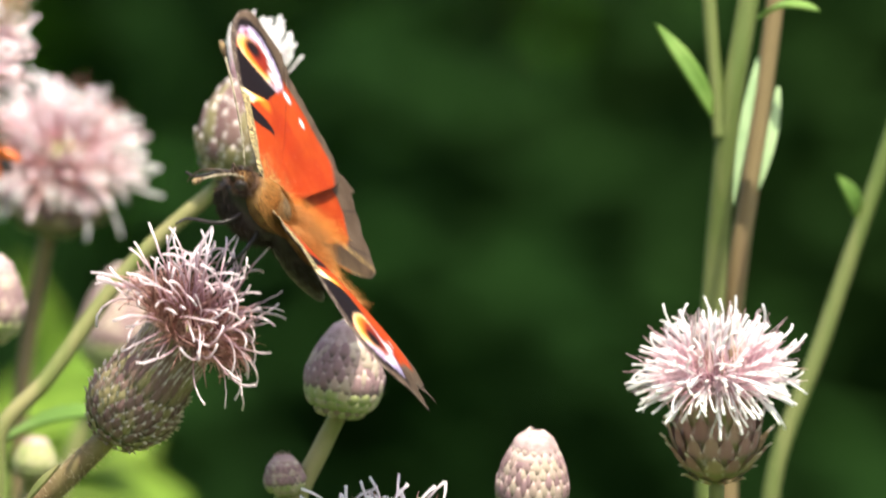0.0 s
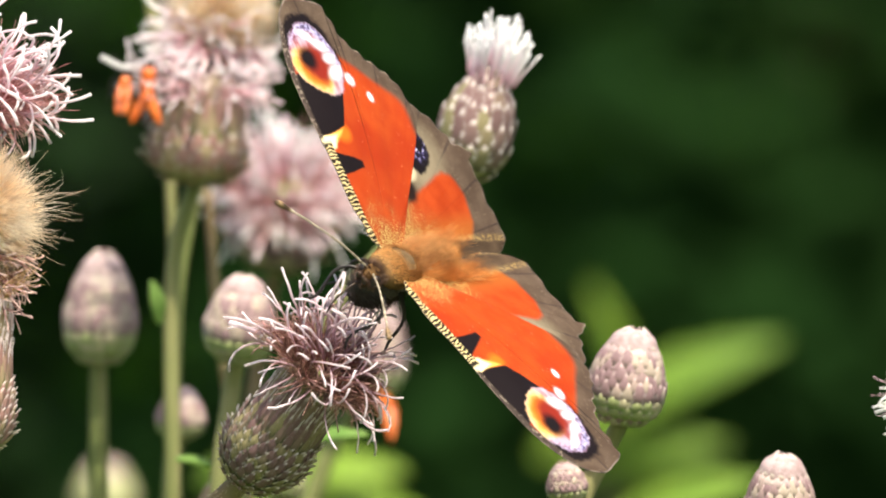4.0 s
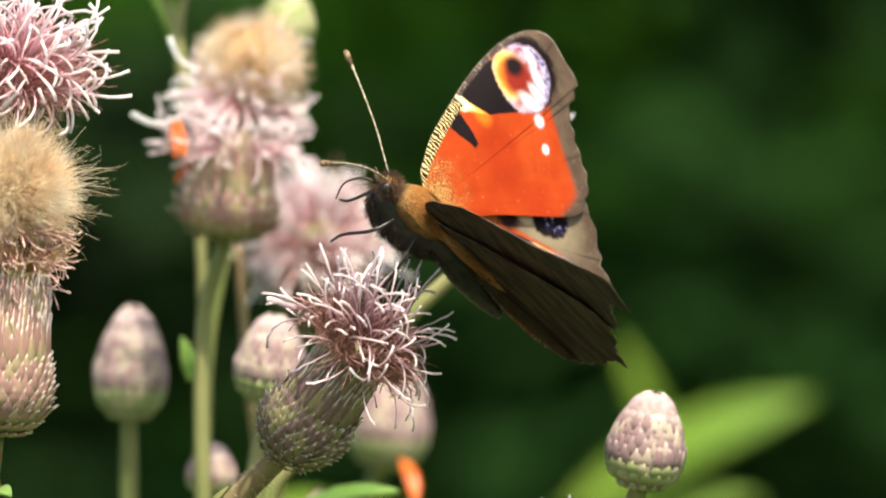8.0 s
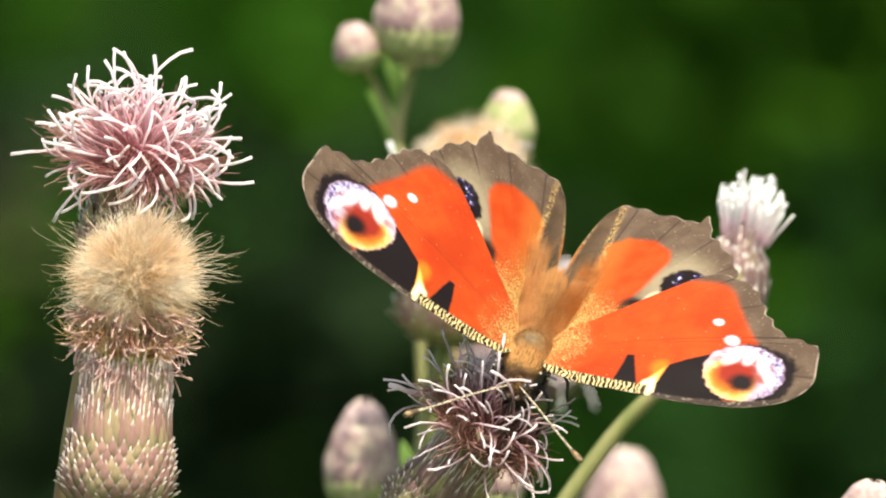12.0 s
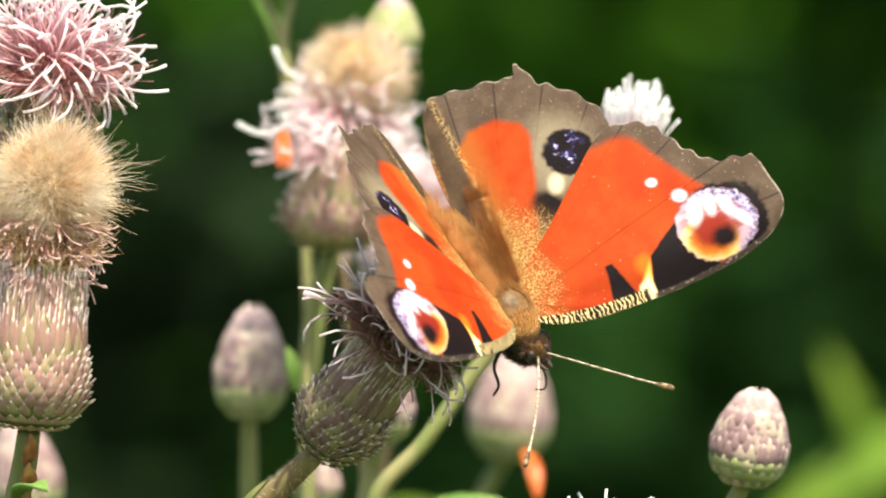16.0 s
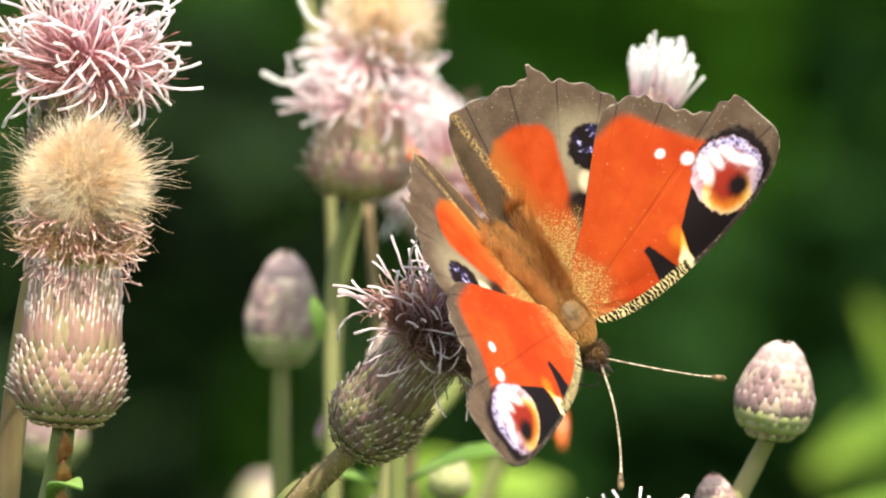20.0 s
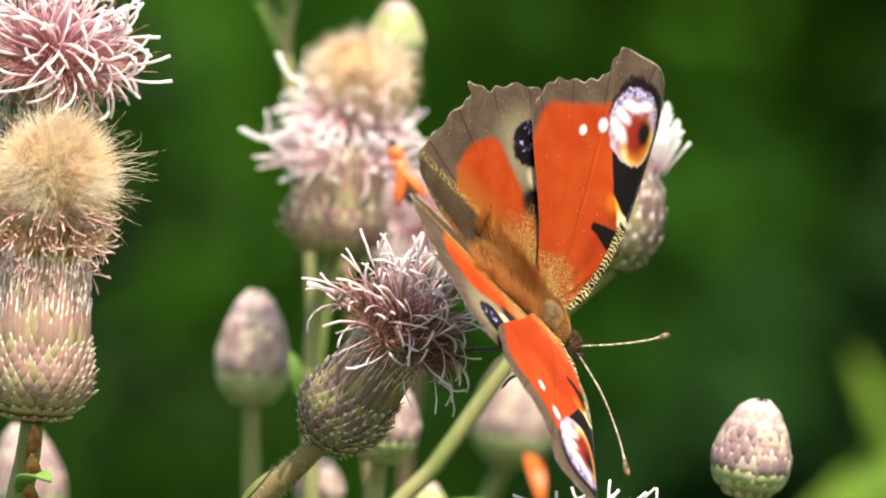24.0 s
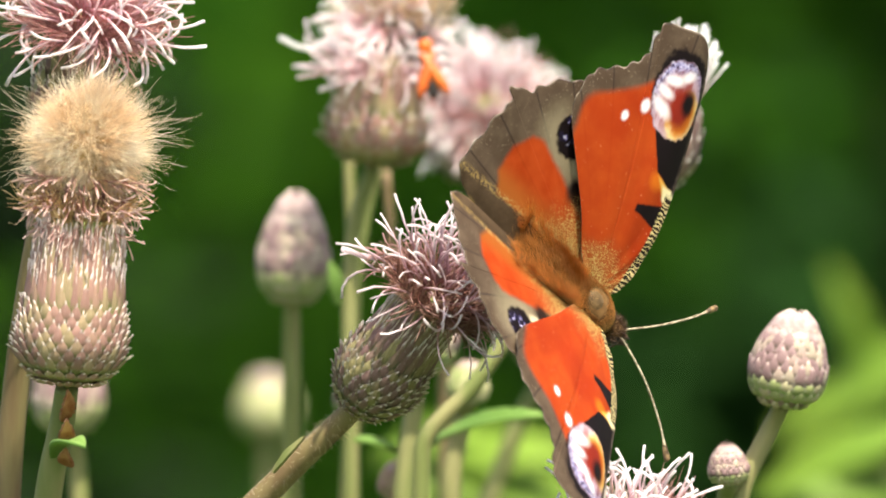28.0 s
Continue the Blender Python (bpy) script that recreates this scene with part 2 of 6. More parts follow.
def wing_ground(s):
    x, y, z = s.axes()
    u, v = s.math("ABSOLUTE", x), y
    grain = s.math("MULTIPLY", s.math("SUBTRACT", s.noise(700, 4), 0.5), 0.5)
    wob = s.math("ADD", s.math("MULTIPLY", s.math("SUBTRACT", s.noise(260, 3), 0.5), 0.30), s.math("MULTIPLY", s.math("SUBTRACT", s.noise(1500, 3), 0.5), 0.16))
    # veins run from the root outward
    ang = s.math("ARCTAN2", s.math("SUBTRACT", v, 1.0), u)
    rip = s.math("ABSOLUTE", s.math("SINE", s.math("MULTIPLY", ang, 15.0)))
    vein = s.math("SUBTRACT", 1.0, s.step(rip, 0.02, 0.10))
    dist = s.math("SQRT", s.math("ADD", s.math("MULTIPLY", u, u), s.math("MULTIPLY", v, v)))
    return u, v, grain, wob, vein, dist


def gold_root(s, col, dist, reach, wide=9.0):
    """Golden hairs and scales sprinkled round the wing's root."""
    near = s.math("SUBTRACT", 1.0, s.step(s.math("ADD", dist, s.math("MULTIPLY", s.noise(300, 4), 7.0)), reach, reach + wide))
    col = s.mix(s.math("MULTIPLY", near, 0.75), col, (0.20, 0.080, 0.022))
    speck = s.step(s.math("ADD", s.noise(6200, 2), s.math("MULTIPLY", near, 0.14)), 0.60, 0.70)
    return s.mix(s.math("MULTIPLY", s.math("MULTIPLY", speck, s.step(near, 0.02, 0.35)), 0.80), col, (0.46, 0.34, 0.125))


def umber_scales(s, vein):
    umber = s.mix(s.step(s.noise(420, 4), 0.35, 0.7), UMBER, (0.100, 0.070, 0.050))
    umber = s.mix(s.math("MULTIPLY", s.step(s.noise(3800, 2), 0.66, 0.74), 0.5), umber, (0.40, 0.33, 0.26))
    return s.mix(s.math("MULTIPLY", vein, 0.85), umber, (0.030, 0.020, 0.018))


def forewing_material():
    s = Shade("forewing_upper", 0.60, 0.08)
    u, v, grain, wob, vein, dist = wing_ground(s)
    small = s.math("MULTIPLY", wob, 1.4)
    w = s.math("ADD", v, 10.4)
    line = s.math("ADD", s.math("MULTIPLY", w, 0.42), s.math("MULTIPLY", s.math("MULTIPLY", w, w), 0.024))
    past = s.math("ADD", s.math("SUBTRACT", s.math("SUBTRACT", u, 19.9), line), small)
    low = s.math("ADD", s.math("SUBTRACT", s.math("MULTIPLY", v, -1.0), 11.6), s.math("MULTIPLY", s.math("SUBTRACT", u, 15.0), -0.02))
    edge = s.step(s.math("SMOOTH_MAX", past, s.math("ADD", low, small), 3.0), -0.25, 1.0)
    umber = umber_scales(s, vein)
    red = s.mix(s.step(s.noise(500, 3), 0.3, 0.7), RED, (0.375, 0.053, 0.009))
    red = s.mix(s.math("MULTIPLY", vein, 0.3), red, (0.28, 0.022, 0.004))
    red = s.mix(s.math("MULTIPLY", s.step(s.noise(110, 3), 0.45, 0.7), 0.6), red, (0.27, 0.018, 0.004))
    red = s.mix(s.math("MULTIPLY", s.step(s.noise(2400, 2), 0.70, 0.76), 0.45), red, (0.75, 0.36, 0.22))
    col = gold_root(s, red, dist, 5.2, 6.5)
    col = s.mix(edge, col, umber)
    # the pale wedge between two black costal patches, glowing orange at its inner end
    col = s.mix(s.spot(u, v, 15.0, 2.5, 1.0, 1.1, 0, 0.6, small), col, (0.55, 0.13, 0.012))
    col = s.mix(s.patch(u, v, [(13.1, 5.8), (13.8, 4.4), (14.7, 3.3), (15.5, 2.5), (15.3, 4.0), (15.0, 6.4)], 0.28, small), col, (0.74, 0.40, 0.08))
    col = s.mix(s.patch(u, v, [(12.7, 6.4), (13.5, 4.5), (14.9, 3.7), (15.2, 6.8)], 0.3, small), col, (0.82, 0.72, 0.44))
    col = s.mix(s.patch(u, v, [(14.9, 6.9), (15.0, 4.6), (15.9, 1.9), (20.3, -0.8), (23.0, 1.0), (22.6, 6.9)], 0.13, small), col, INK)
    col = s.mix(s.patch(u, v, [(10.0, 5.2), (10.9, 0.9), (11.7, 0.9), (13.0, 5.4)], 0.16, small), col, INK)
    # the eye: a black outer rim, violet dust, lilac streaks, a cream crescent before the rust-red middle
    col = s.mix(s.step(s.math("ADD", u, wob), 25.4, 26.4), col, umber)
    col = s.mix(s.spot(u, v, 24.95, 1.25, 4.95, 4.35, 0, 0.07, small), col, INK)
    disc = s.spot(u, v, 24.2, 1.35, 4.5, 3.95, 0, 0.06, wob)
    pale = s.mix(s.step(s.noise(650, 3, stretch=(0.5, 1.9, 1.0)), 0.40, 0.64), (0.27, 0.08, 0.08), (0.46, 0.31, 0.38))
    pale = s.mix(s.math("MULTIPLY", vein, 0.7), pale, (0.20, 0.07, 0.09))
    col = s.mix(disc, col, pale)
    rim = s.math("MULTIPLY", disc, s.math("SUBTRACT", 1.0, s.spot(u, v, 23.3, 2.0, 4.3, 3.9, 0, 0.22, small)))
    col = s.mix(rim, col, s.ramp(s.noise(2200, 3), [(0.38, (0.04, 0.03, 0.08)), (0.56, VIOLET), (0.76, (0.66, 0.64, 0.74))]))
    # lilac-white along the inner side, cream towards the front edge
    inner = s.math("MULTIPLY", disc, s.math("SUBTRACT", 1.0, s.spot(u, v, 24.9, 1.5, 4.2, 4.3, 0, 0.22, small)))
    col = s.mix(s.math("MULTIPLY", inner, 0.6), col, (0.50, 0.40, 0.47))
    crescent = s.math("MULTIPLY", s.spot(u, v, 22.5, 3.2, 3.2, 2.7, 20, 0.16, small), disc)
    col = s.mix(crescent, col, s.mix(s.step(s.noise(900, 2), 0.35, 0.65), (0.72, 0.46, 0.13), (0.80, 0.62, 0.30)))
    col = s.mix(s.math("MULTIPLY", s.spot(u, v, 22.9, 2.9, 2.6, 1.9, 12, 0.35, small), disc), col, (0.58, 0.17, 0.018))
    col = s.mix(s.spot(u, v, 23.5, 2.0, 2.5, 2.0, 12, 0.40, small), col, (0.20, 0.018, 0.010))
    col = s.mix(s.spot(u, v, 24.3, 3.1, 1.35, 1.15, 10, 0.5, small), col, INK)
    for cx, cy, rx, ry, a in ((22.5, -0.8, 0.75, 1.5, 24), (24.3, -0.9, 0.6, 1.2, 8), (25.9, -0.1, 0.6, 1.3, -12), (27.1, 1.9, 0.55, 1.2, -30)):
        col = s.mix(s.math("MULTIPLY", s.spot(u, v, cx, cy, rx, ry, a, 0.6, small), 0.8), col, WHITE)
    # white dots
    for cx, cy, r in ((21.7, -3.15, 0.76), (19.5, -5.7, 0.58)):
        col = s.mix(s.math("MULTIPLY", s.spot(u, v, cx, cy, r, r * 0.85, 20, 0.5, small), s.step(s.noise(2600, 3), 0.2, 0.4)), col, WHITE)
    # striped front edge
    front = s.math("SUBTRACT", v, s.math("ADD", 3.2, s.math("SUBTRACT", s.math("MULTIPLY", u, 0.42), s.math("MULTIPLY", s.math("MULTIPLY", u, u), 0.0155))))
    band = s.math("MULTIPLY", s.step(front, -1.25, -1.0), s.math("SUBTRACT", 1.0, s.step(u, 13.8, 14.6)))
    wave = s.math("SINE", s.math("ADD", s.math("MULTIPLY", u, 12.5), s.math("MULTIPLY", s.noise(1300, 3), 15.0)))
    col = s.mix(band, col, s.mix(s.step(wave, -0.05, 0.65), (0.018, 0.012, 0.008), (0.60, 0.48, 0.24)))
    rim = s.math("ADD", s.math("SUBTRACT", v, 6.3), s.math("MULTIPLY", s.math("MULTIPLY", s.math("SUBTRACT", u, 17.0), s.math("SUBTRACT", u, 17.0)), 0.0095))
    far = s.math("MULTIPLY", s.step(rim, -0.65, -0.3), s.step(u, 14.2, 15.0))
    col = s.mix(far, col, s.mix(s.step(s.noise(2600, 2), 0.55, 0.65), (0.05, 0.036, 0.03), (0.20, 0.16, 0.13)))
    s.bump(s.math("ADD", grain, s.math("MULTIPLY", s.noise(5000, 2), 0.4)), 0.40, 0.00012)
    return s.done(col)


def hindwing_material():
    s = Shade("hindwing_upper", 0.62, 0.07)
    u, v, grain, wob, vein, dist = wing_ground(s)
    small = s.math("MULTIPLY", wob, 1.6)
    umber = umber_scales(s, vein)
    red = s.mix(s.step(s.noise(500, 3), 0.3, 0.7), (0.32, 0.036, 0.006), (0.38, 0.052, 0.010))
    red = s.mix(s.math("MULTIPLY", vein, 0.4), red, (0.25, 0.030, 0.006))
    # a dusky pale field round the eye that fades into the brown margin, brightest before the eye
    col = s.mix(s.math("MULTIPLY", s.spot(u, v, 11.4, -13.4, 3.9, 4.6, 10, 0.55, small), 0.62), umber, CREAM)
    red = s.mix(s.math("SUBTRACT", 1.0, s.step(u, 2.4, 5.6)), red, (0.30, 0.082, 0.016))
    col = s.mix(s.patch(u, v, [(1.4, -2.0), (1.4, -18.4), (3.4, -20.0), (6.6, -20.1), (9.0, -18.6), (9.7, -16.6), (8.3, -12.6), (6.6, -6.5), (5.0, -2.0)], 0.45, small), col, red)
    col = s.mix(s.spot(u, v, 8.3, -8.5, 1.5, 2.0, -30, 0.35, small), col, INK)
    col = s.mix(s.spot(u, v, 10.0, -10.6, 0.9, 1.2, 20, 0.5, small), col, (0.56, 0.49, 0.34))
    col = s.mix(s.spot(u, v, 12.5, -13.4, 2.75, 2.65, 0, 0.10, small), col, INK)
    blue = s.ramp(s.noise(1500, 2), [(0.52, (0.015, 0.012, 0.04)), (0.62, (0.20, 0.18, 0.42)), (0.70, (0.80, 0.78, 0.88))])
    col = s.mix(s.math("MULTIPLY", s.spot(u, v, 13.0, -13.9, 1.9, 1.9, 0, 0.4, small), s.step(s.noise(800, 2), 0.52, 0.62)), col, blue)
    col = gold_root(s, col, dist, 8.5, 9.0)
    # the dark fold along the inner margin, with a golden border
    reach = s.math("ADD", s.math("ADD", u, s.math("MULTIPLY", wob, 0.8)), s.math("MULTIPLY", s.math("ABSOLUTE", s.math("ADD", v, 12.0)), 0.085))
    border = s.math("MULTIPLY", s.math("SUBTRACT", 1.0, s.step(reach, 2.1, 2.8)), s.step(s.noise(3600, 2), 0.45, 0.6))
    col = s.mix(s.math("MULTIPLY", border, 0.75), col, (0.40, 0.27, 0.10))
    fold = s.math("SUBTRACT", 1.0, s.step(reach, 1.5, 2.0))
    col = s.mix(s.math("MULTIPLY", fold, 0.97), col, s.mix(s.step(s.noise(300, 3), 0.35, 0.7), (0.050, 0.032, 0.020), (0.085, 0.056, 0.036)))
    s.bump(s.math("ADD", grain, s.math("MULTIPLY", s.noise(5000, 2), 0.4)), 0.40, 0.00012)
    return s.done(col)


def underside_material():
    s = Shade("wing_underside", 0.65, 0.12)
    u, v, grain, wob, vein, dist = wing_ground(s)
    wave = s.step(s.noise(260, 4, stretch=(3.0, 0.7, 1.0)), 0.42, 0.60)
    col = s.mix(wave, (0.020, 0.012, 0.009), (0.058, 0.036, 0.026))
    s.bump(grain, 0.35, 0.00012)
    return s.done(col)


FRINGE = plain("dusky_wing_fringe", (0.035, 0.026, 0.022), (0.26, 0.21, 0.17), 700, 0.6, 0.2)
FOREWING, HINDWING, UNDERSIDE = forewing_material(), hindwing_material(), underside_material()


# ---------------------------------------------------------------- building helpers
def part(name, bm, material, parent, label="", at=None):
    """Links a bmesh, made in the world's space or in that of at, as one mesh under a thing or a part."""
    me = bpy.data.meshes.new(name)
    bm.to_mesh(me)
    bm.free()
    return piece(name, me, material, parent, label, at)


ORIGIN = {}


def piece(name, me, material, parent, label="", at=None):
    if material is not None and not me.materials:
        me.materials.append(material)
    for p in me.polygons:
        p.use_smooth = True
    ob = new(name, me)
    ob.parent = parent
    m = at if at is not None else Matrix.Identity(4)
    # the parent's own place in the world is taken off
    ob.matrix_basis = ORIGIN[parent.name].inverted() @ m
    ORIGIN[ob.name] = m
    if label:
        tagged(ob, label)
    return ob


def thing(name, place, label, category, group="", kind=""):
    e = new(name)
    e.empty_display_size = 0.01
    e.location = place
    ORIGIN[e.name] = Matrix.Translation(place)
    return tagged(e, label, category, group, kind)


def at_depth(px, py, y=0.0):
    """A place on the line of sight of the straight-ahead view, y metres behind the butterfly."""
    k = (1.3 + y) / PX
    return Vector(((px - 784) * k, y, 0.9 - (py - 441) * k))


def mm(px, y=0.0):
    return px * (1.3 + y) / PX


def tube(bm, pts, radii, sides=8, cap=True):
    """A round rod along pts."""
    pts = [Vector(p) for p in pts]
    rings = []
    side = None
    for i, p in enumerate(pts):
        d = (pts[min(i + 1, len(pts) - 1)] - pts[max(i - 1, 0)]).normalized()
        if side is None:
            side = d.orthogonal().normalized()
        side = (side - d * side.dot(d)).normalized()
        other = d.cross(side)
        rings.append([bm.verts.new(p + (side * math.cos(a) + other * math.sin(a)) * radii[i]) for a in (2 * math.pi * k / sides for k in range(sides))])
    for a, b in zip(rings, rings[1:]):
        for k in range(sides):
            bm.faces.new((a[k], a[(k + 1) % sides], b[(k + 1) % sides], b[k]))
    if cap:
        bm.faces.new(rings[0][::-1])
        bm.faces.new(rings[-1])
    return rings


def bend(pts, n):
    """A smooth line with n steps a span through pts."""
    pts = [Vector(p) for p in pts]
    ways = [(pts[min(i + 1, len(pts) - 1)] - pts[max(i - 1, 0)]).normalized() for i in range(len(pts))]
    out = []
    for i in range(len(pts) - 1):
        p, q = pts[i], pts[i + 1]
        ln = (q - p).length
        a, b = ways[i] * ln, ways[i + 1] * ln
        for k in range(n):
            t = k / n
            out.append(p * (2 * t ** 3 - 3 * t * t + 1) + a * (t ** 3 - 2 * t * t + t) + q * (3 * t * t - 2 * t ** 3) + b * (t ** 3 - t * t))
    return out + [pts[-1]]


def turned(bm, profile, sides=28, wrinkle=0.0, rng=None):
    """A body of revolution about z from (radius, z) pairs."""
    rings = []
    for r, z in profile:
        rings.append([bm.verts.new(((r + (rng.uniform(-wrinkle, wrinkle) if rng else 0)) * math.cos(a), r * math.sin(a), z)) for a in (2 * math.pi * k / sides for k in range(sides))])
    for a, b in zip(rings, rings[1:]):
        for k in range(sides):
            bm.faces.new((a[k], a[(k + 1) % sides], b[(k + 1) % sides], b[k]))
    bm.faces.new(rings[0][::-1])
    bm.faces.new(rings[-1])


def axis_pose(place, way, spin=0.0):
    """A pose with z along way."""
    q = Vector(way).normalized().to_track_quat("Z", "Y").to_matrix().to_4x4()
    return Matrix.Translation(place) @ q @ Matrix.Rotation(spin, 4, "Z")


def floret_mesh(name, length, thick, curl, rng, fork=True):
    """A curled tube along z, thicker at the blunt tip; length and thick in mm."""
    bm = bmesh.new()
    n = 9
    pts, rad = [], []
    a, x, z = rng.uniform(-0.1, 0.1), 0.0, 0.0
    for i in range(n + 1):
        t = i / n
        pts.append((x * 0.001, rng.uniform(-0.06, 0.06) * 0.001 * length / 8, z * 0.001))
        rad.append(thick * 0.0005 * (0.60 + 0.25 * t + 0.12 * max(0, t - 0.7) / 0.3))
        a += curl * (0.4 + 1.3 * t * t) / n
        x += math.sin(a) * length / n
        z += math.cos(a) * length / n
    tube(bm, pts, rad, 6)
    me = bpy.data.meshes.new(name)
    bm.to_mesh(me)
    bm.free()
    along = me.attributes.new("along", "FLOAT", "POINT")
    along.data.foreach_set("value", [k // 6 / n for k in range(len(me.vertices))])
    return me


def curl_part(owner, pts, material, label):
    """One long floret of its own along pts."""
    line = bend(pts, 5)
    bm = bmesh.new()
    tube(bm, line, [0.00016 + 0.00016 * min(1, i / len(line) * 1.6) for i in range(len(line))], 8)
    ob = part("floret", bm, material, owner, label)
    along = ob.data.attributes.new("along", "FLOAT", "POINT")
    along.data.foreach_set("value", [k // 8 / (len(line) - 1) * 0.6 + 0.4 for k in range(len(ob.data.vertices))])
    return ob


def bract_mesh(name, length, width, rows=((0.0, 0.75, 0.0), (0.35, 1.0, 0.20), (0.7, 0.62, 0.22), (0.88, 0.18, 0.20), (1.10, 0.03, 0.42))):
    """A pointed scale: y along it, z outward; mm. rows: share of the length, of the width, height."""
    bm = bmesh.new()
    grid = []
    for t, w, h in rows:
        grid.append([bm.verts.new((s * w * width * 0.0005, t * length * 0.001, (h - 0.22 * abs(s)) * 0.001)) for s in (-1, 0, 1)])
    for a, b in zip(grid, grid[1:]):
        for k in (0, 1):
            bm.faces.new((a[k], a[k + 1], b[k + 1], b[k]))
    back = [bm.verts.new((s * 0.6 * width * 0.0005, t * length * 0.001, -0.0004)) for t in (0.0, 0.7) for s in (-1, 1)]
    bm.faces.new((back[0], back[2], back[3], back[1]))
    me = bpy.data.meshes.new(name)
    bm.to_mesh(me)
    bm.free()
    return me


RNG = random.Random(7)
CURLED = [floret_mesh("curled_floret", RNG.uniform(6.5, 10.0), 0.33, RNG.choice((-1, 1)) * RNG.uniform(0.6, 3.0), RNG) for _ in range(16)]
WITHERED = [floret_mesh("withered_floret", RNG.uniform(6.5, 10.0), 0.26, RNG.choice((-1, 1)) * RNG.uniform(0.8, 3.2), RNG) for _ in range(16)]
SLIM = [floret_mesh("slim_floret", RNG.uniform(7.0, 9.5), 0.29, RNG.uniform(0.5, 2.0), RNG) for _ in range(10)]
STOUT = [floret_mesh("stout_floret", RNG.uniform(6.5, 8.5), 0.42, RNG.uniform(-0.3, 0.5), RNG) for _ in range(8)]
SHORT = [floret_mesh("short_floret", RNG.uniform(2.6, 4.6), 0.20, RNG.uniform(-1.8, 1.8), RNG) for _ in range(10)]
SCALE = bract_mesh("bract_scale", 3.0, 1.75)
NARROW = bract_mesh("bract_narrow", 3.6, 1.25)
PRESSED = bract_mesh("bract_pressed", 3.0, 1.75, ((0.0, 0.75, 0.0), (0.35, 1.0, 0.16), (0.7, 0.80, 0.08), (0.9, 0.42, -0.04), (1.04, 0.08, -0.16)))


def with_material(meshes, mat):
    out = []
    for me in meshes:
        c = me.copy()
        c.materials.append(mat)
        out.append(c)
    return out


SETS = {
    "pale": with_material(WITHERED, PALE_FLORET),
    "pink": with_material(SLIM, PINK_FLORET),
    "slimwhite": with_material(SLIM, WHITE_FLORET),
    "white": with_material(STOUT, WHITE_FLORET),
    "deep": with_material(STOUT, DEEP_PINK_FLORET),
    "pinkcurl": with_material(CURLED, PINK_FLORET),
    "dry": with_material(SHORT, DRY_FLORET),
    "dead": with_material(WITHERED, DEAD_FLORET),
}
SCALES = {k: with_material([SCALE, NARROW, PRESSED], m) for k, m in (("purple", BRACT), ("green", GREEN_BRACT), ("bud", BUD_BRACT), ("bud_base", BUD_BASE), ("bud_crown", BUD_CROWN))}


def cup_radius(shape, t):
    """The outline of an involucre, 0 at the stem to 1 at the mouth, as a share of its largest radius."""
    if shape == "urn":
        return min(1.0, math.sqrt(max(0.0, 1 - (1 - min(t / 0.36, 1.0)) ** 2)) + 0.02) * (1 - 0.30 * max(0, t - 0.36) / 0.64)
    if shape == "tall":
        return (math.sqrt(max(0.0, 1 - (1 - min(t / 0.28, 1.0)) ** 2)) + 0.02) * (1 - 0.24 * max(0, t - 0.30) / 0.70)
    # a closed bud
    s = (1 - (1 - min(t / 0.38, 1.0)) ** 2) ** 0.5 if t < 0.38 else math.cos((t - 0.38) / 0.62 * 1.36) ** 0.60
    return max(0.03, s)


def involucre(owner, place, way, radius, length, shape, tone, rows, across, rng, core=CUP):
    """A cup with overlapping bracts, each one a piece under it."""
    m = axis_pose(place, way, rng.uniform(0, 6))
    bm = bmesh.new()
    turned(bm, [(cup_radius(shape, i / 16) * radius * (0.91 if shape == "bud" else 0.96), i / 16 * length * (0.98 if shape == "bud" else 1.0)) for i in range(17)])
    cup = part("involucre", bm, core, owner, at=m)
    for r in range(rows):
        t = 0.02 + (0.80 if shape != "bud" else 0.97) * r / rows
        rad = cup_radius(shape, t + 0.02) * radius
        drad = (cup_radius(shape, t + 0.10) - cup_radius(shape, t)) * radius
        along = Vector((drad, 0, 0.10 * length)).normalized()
        out = Vector((along.z, 0, -along.x))
        count = max(6, round(across * (0.35 + 0.65 * cup_radius(shape, t + 0.02))))
        k = length / rows * 2.1 * 1000 / 3.0
        for j in range(count):
            a = 2 * math.pi * (j + 0.5 * (r % 2) + rng.uniform(-0.12, 0.12)) / count
            upper = shape in ("tall", "urn") and r > rows * 0.5
            lift = rng.uniform(-0.03, 0.02) if shape == "bud" else rng.uniform(0.0, 0.02) if upper or t < 0.10 else rng.uniform(0.02, 0.17)
            yv = (along * math.cos(lift) + out * math.sin(lift)).normalized()
            zv = (out * math.cos(lift) - along * math.sin(lift)).normalized()
            xv = yv.cross(zv)
            base = Matrix((xv, yv, zv)).transposed().to_4x4()
            base.translation = Vector((rad * 0.98, 0, t * length))
            size = k * rng.uniform(0.85, 1.12) * (1.7 if upper else 0.6 if t < 0.10 else 1.0 if shape != "bud" else 0.8 if t < 0.25 else 1.15 if t < 0.66 else 0.95)
            wide = 2 * math.pi * rad / count * 1000 / 1.45 * rng.uniform(0.9, 1.1)
            row_tone = "bud_base" if tone == "bud" and r < rows * 0.22 else "bud_crown" if tone == "bud" and r > rows * 0.66 else tone
            me = SCALES[row_tone][2 if shape == "bud" else 1 if upper else 0]
            piece("bract", me, None, cup, at=m @ Matrix.Rotation(a, 4, "Z") @ base @ Matrix.Diagonal((wide, size, 1.0, 1)))
    return cup, m


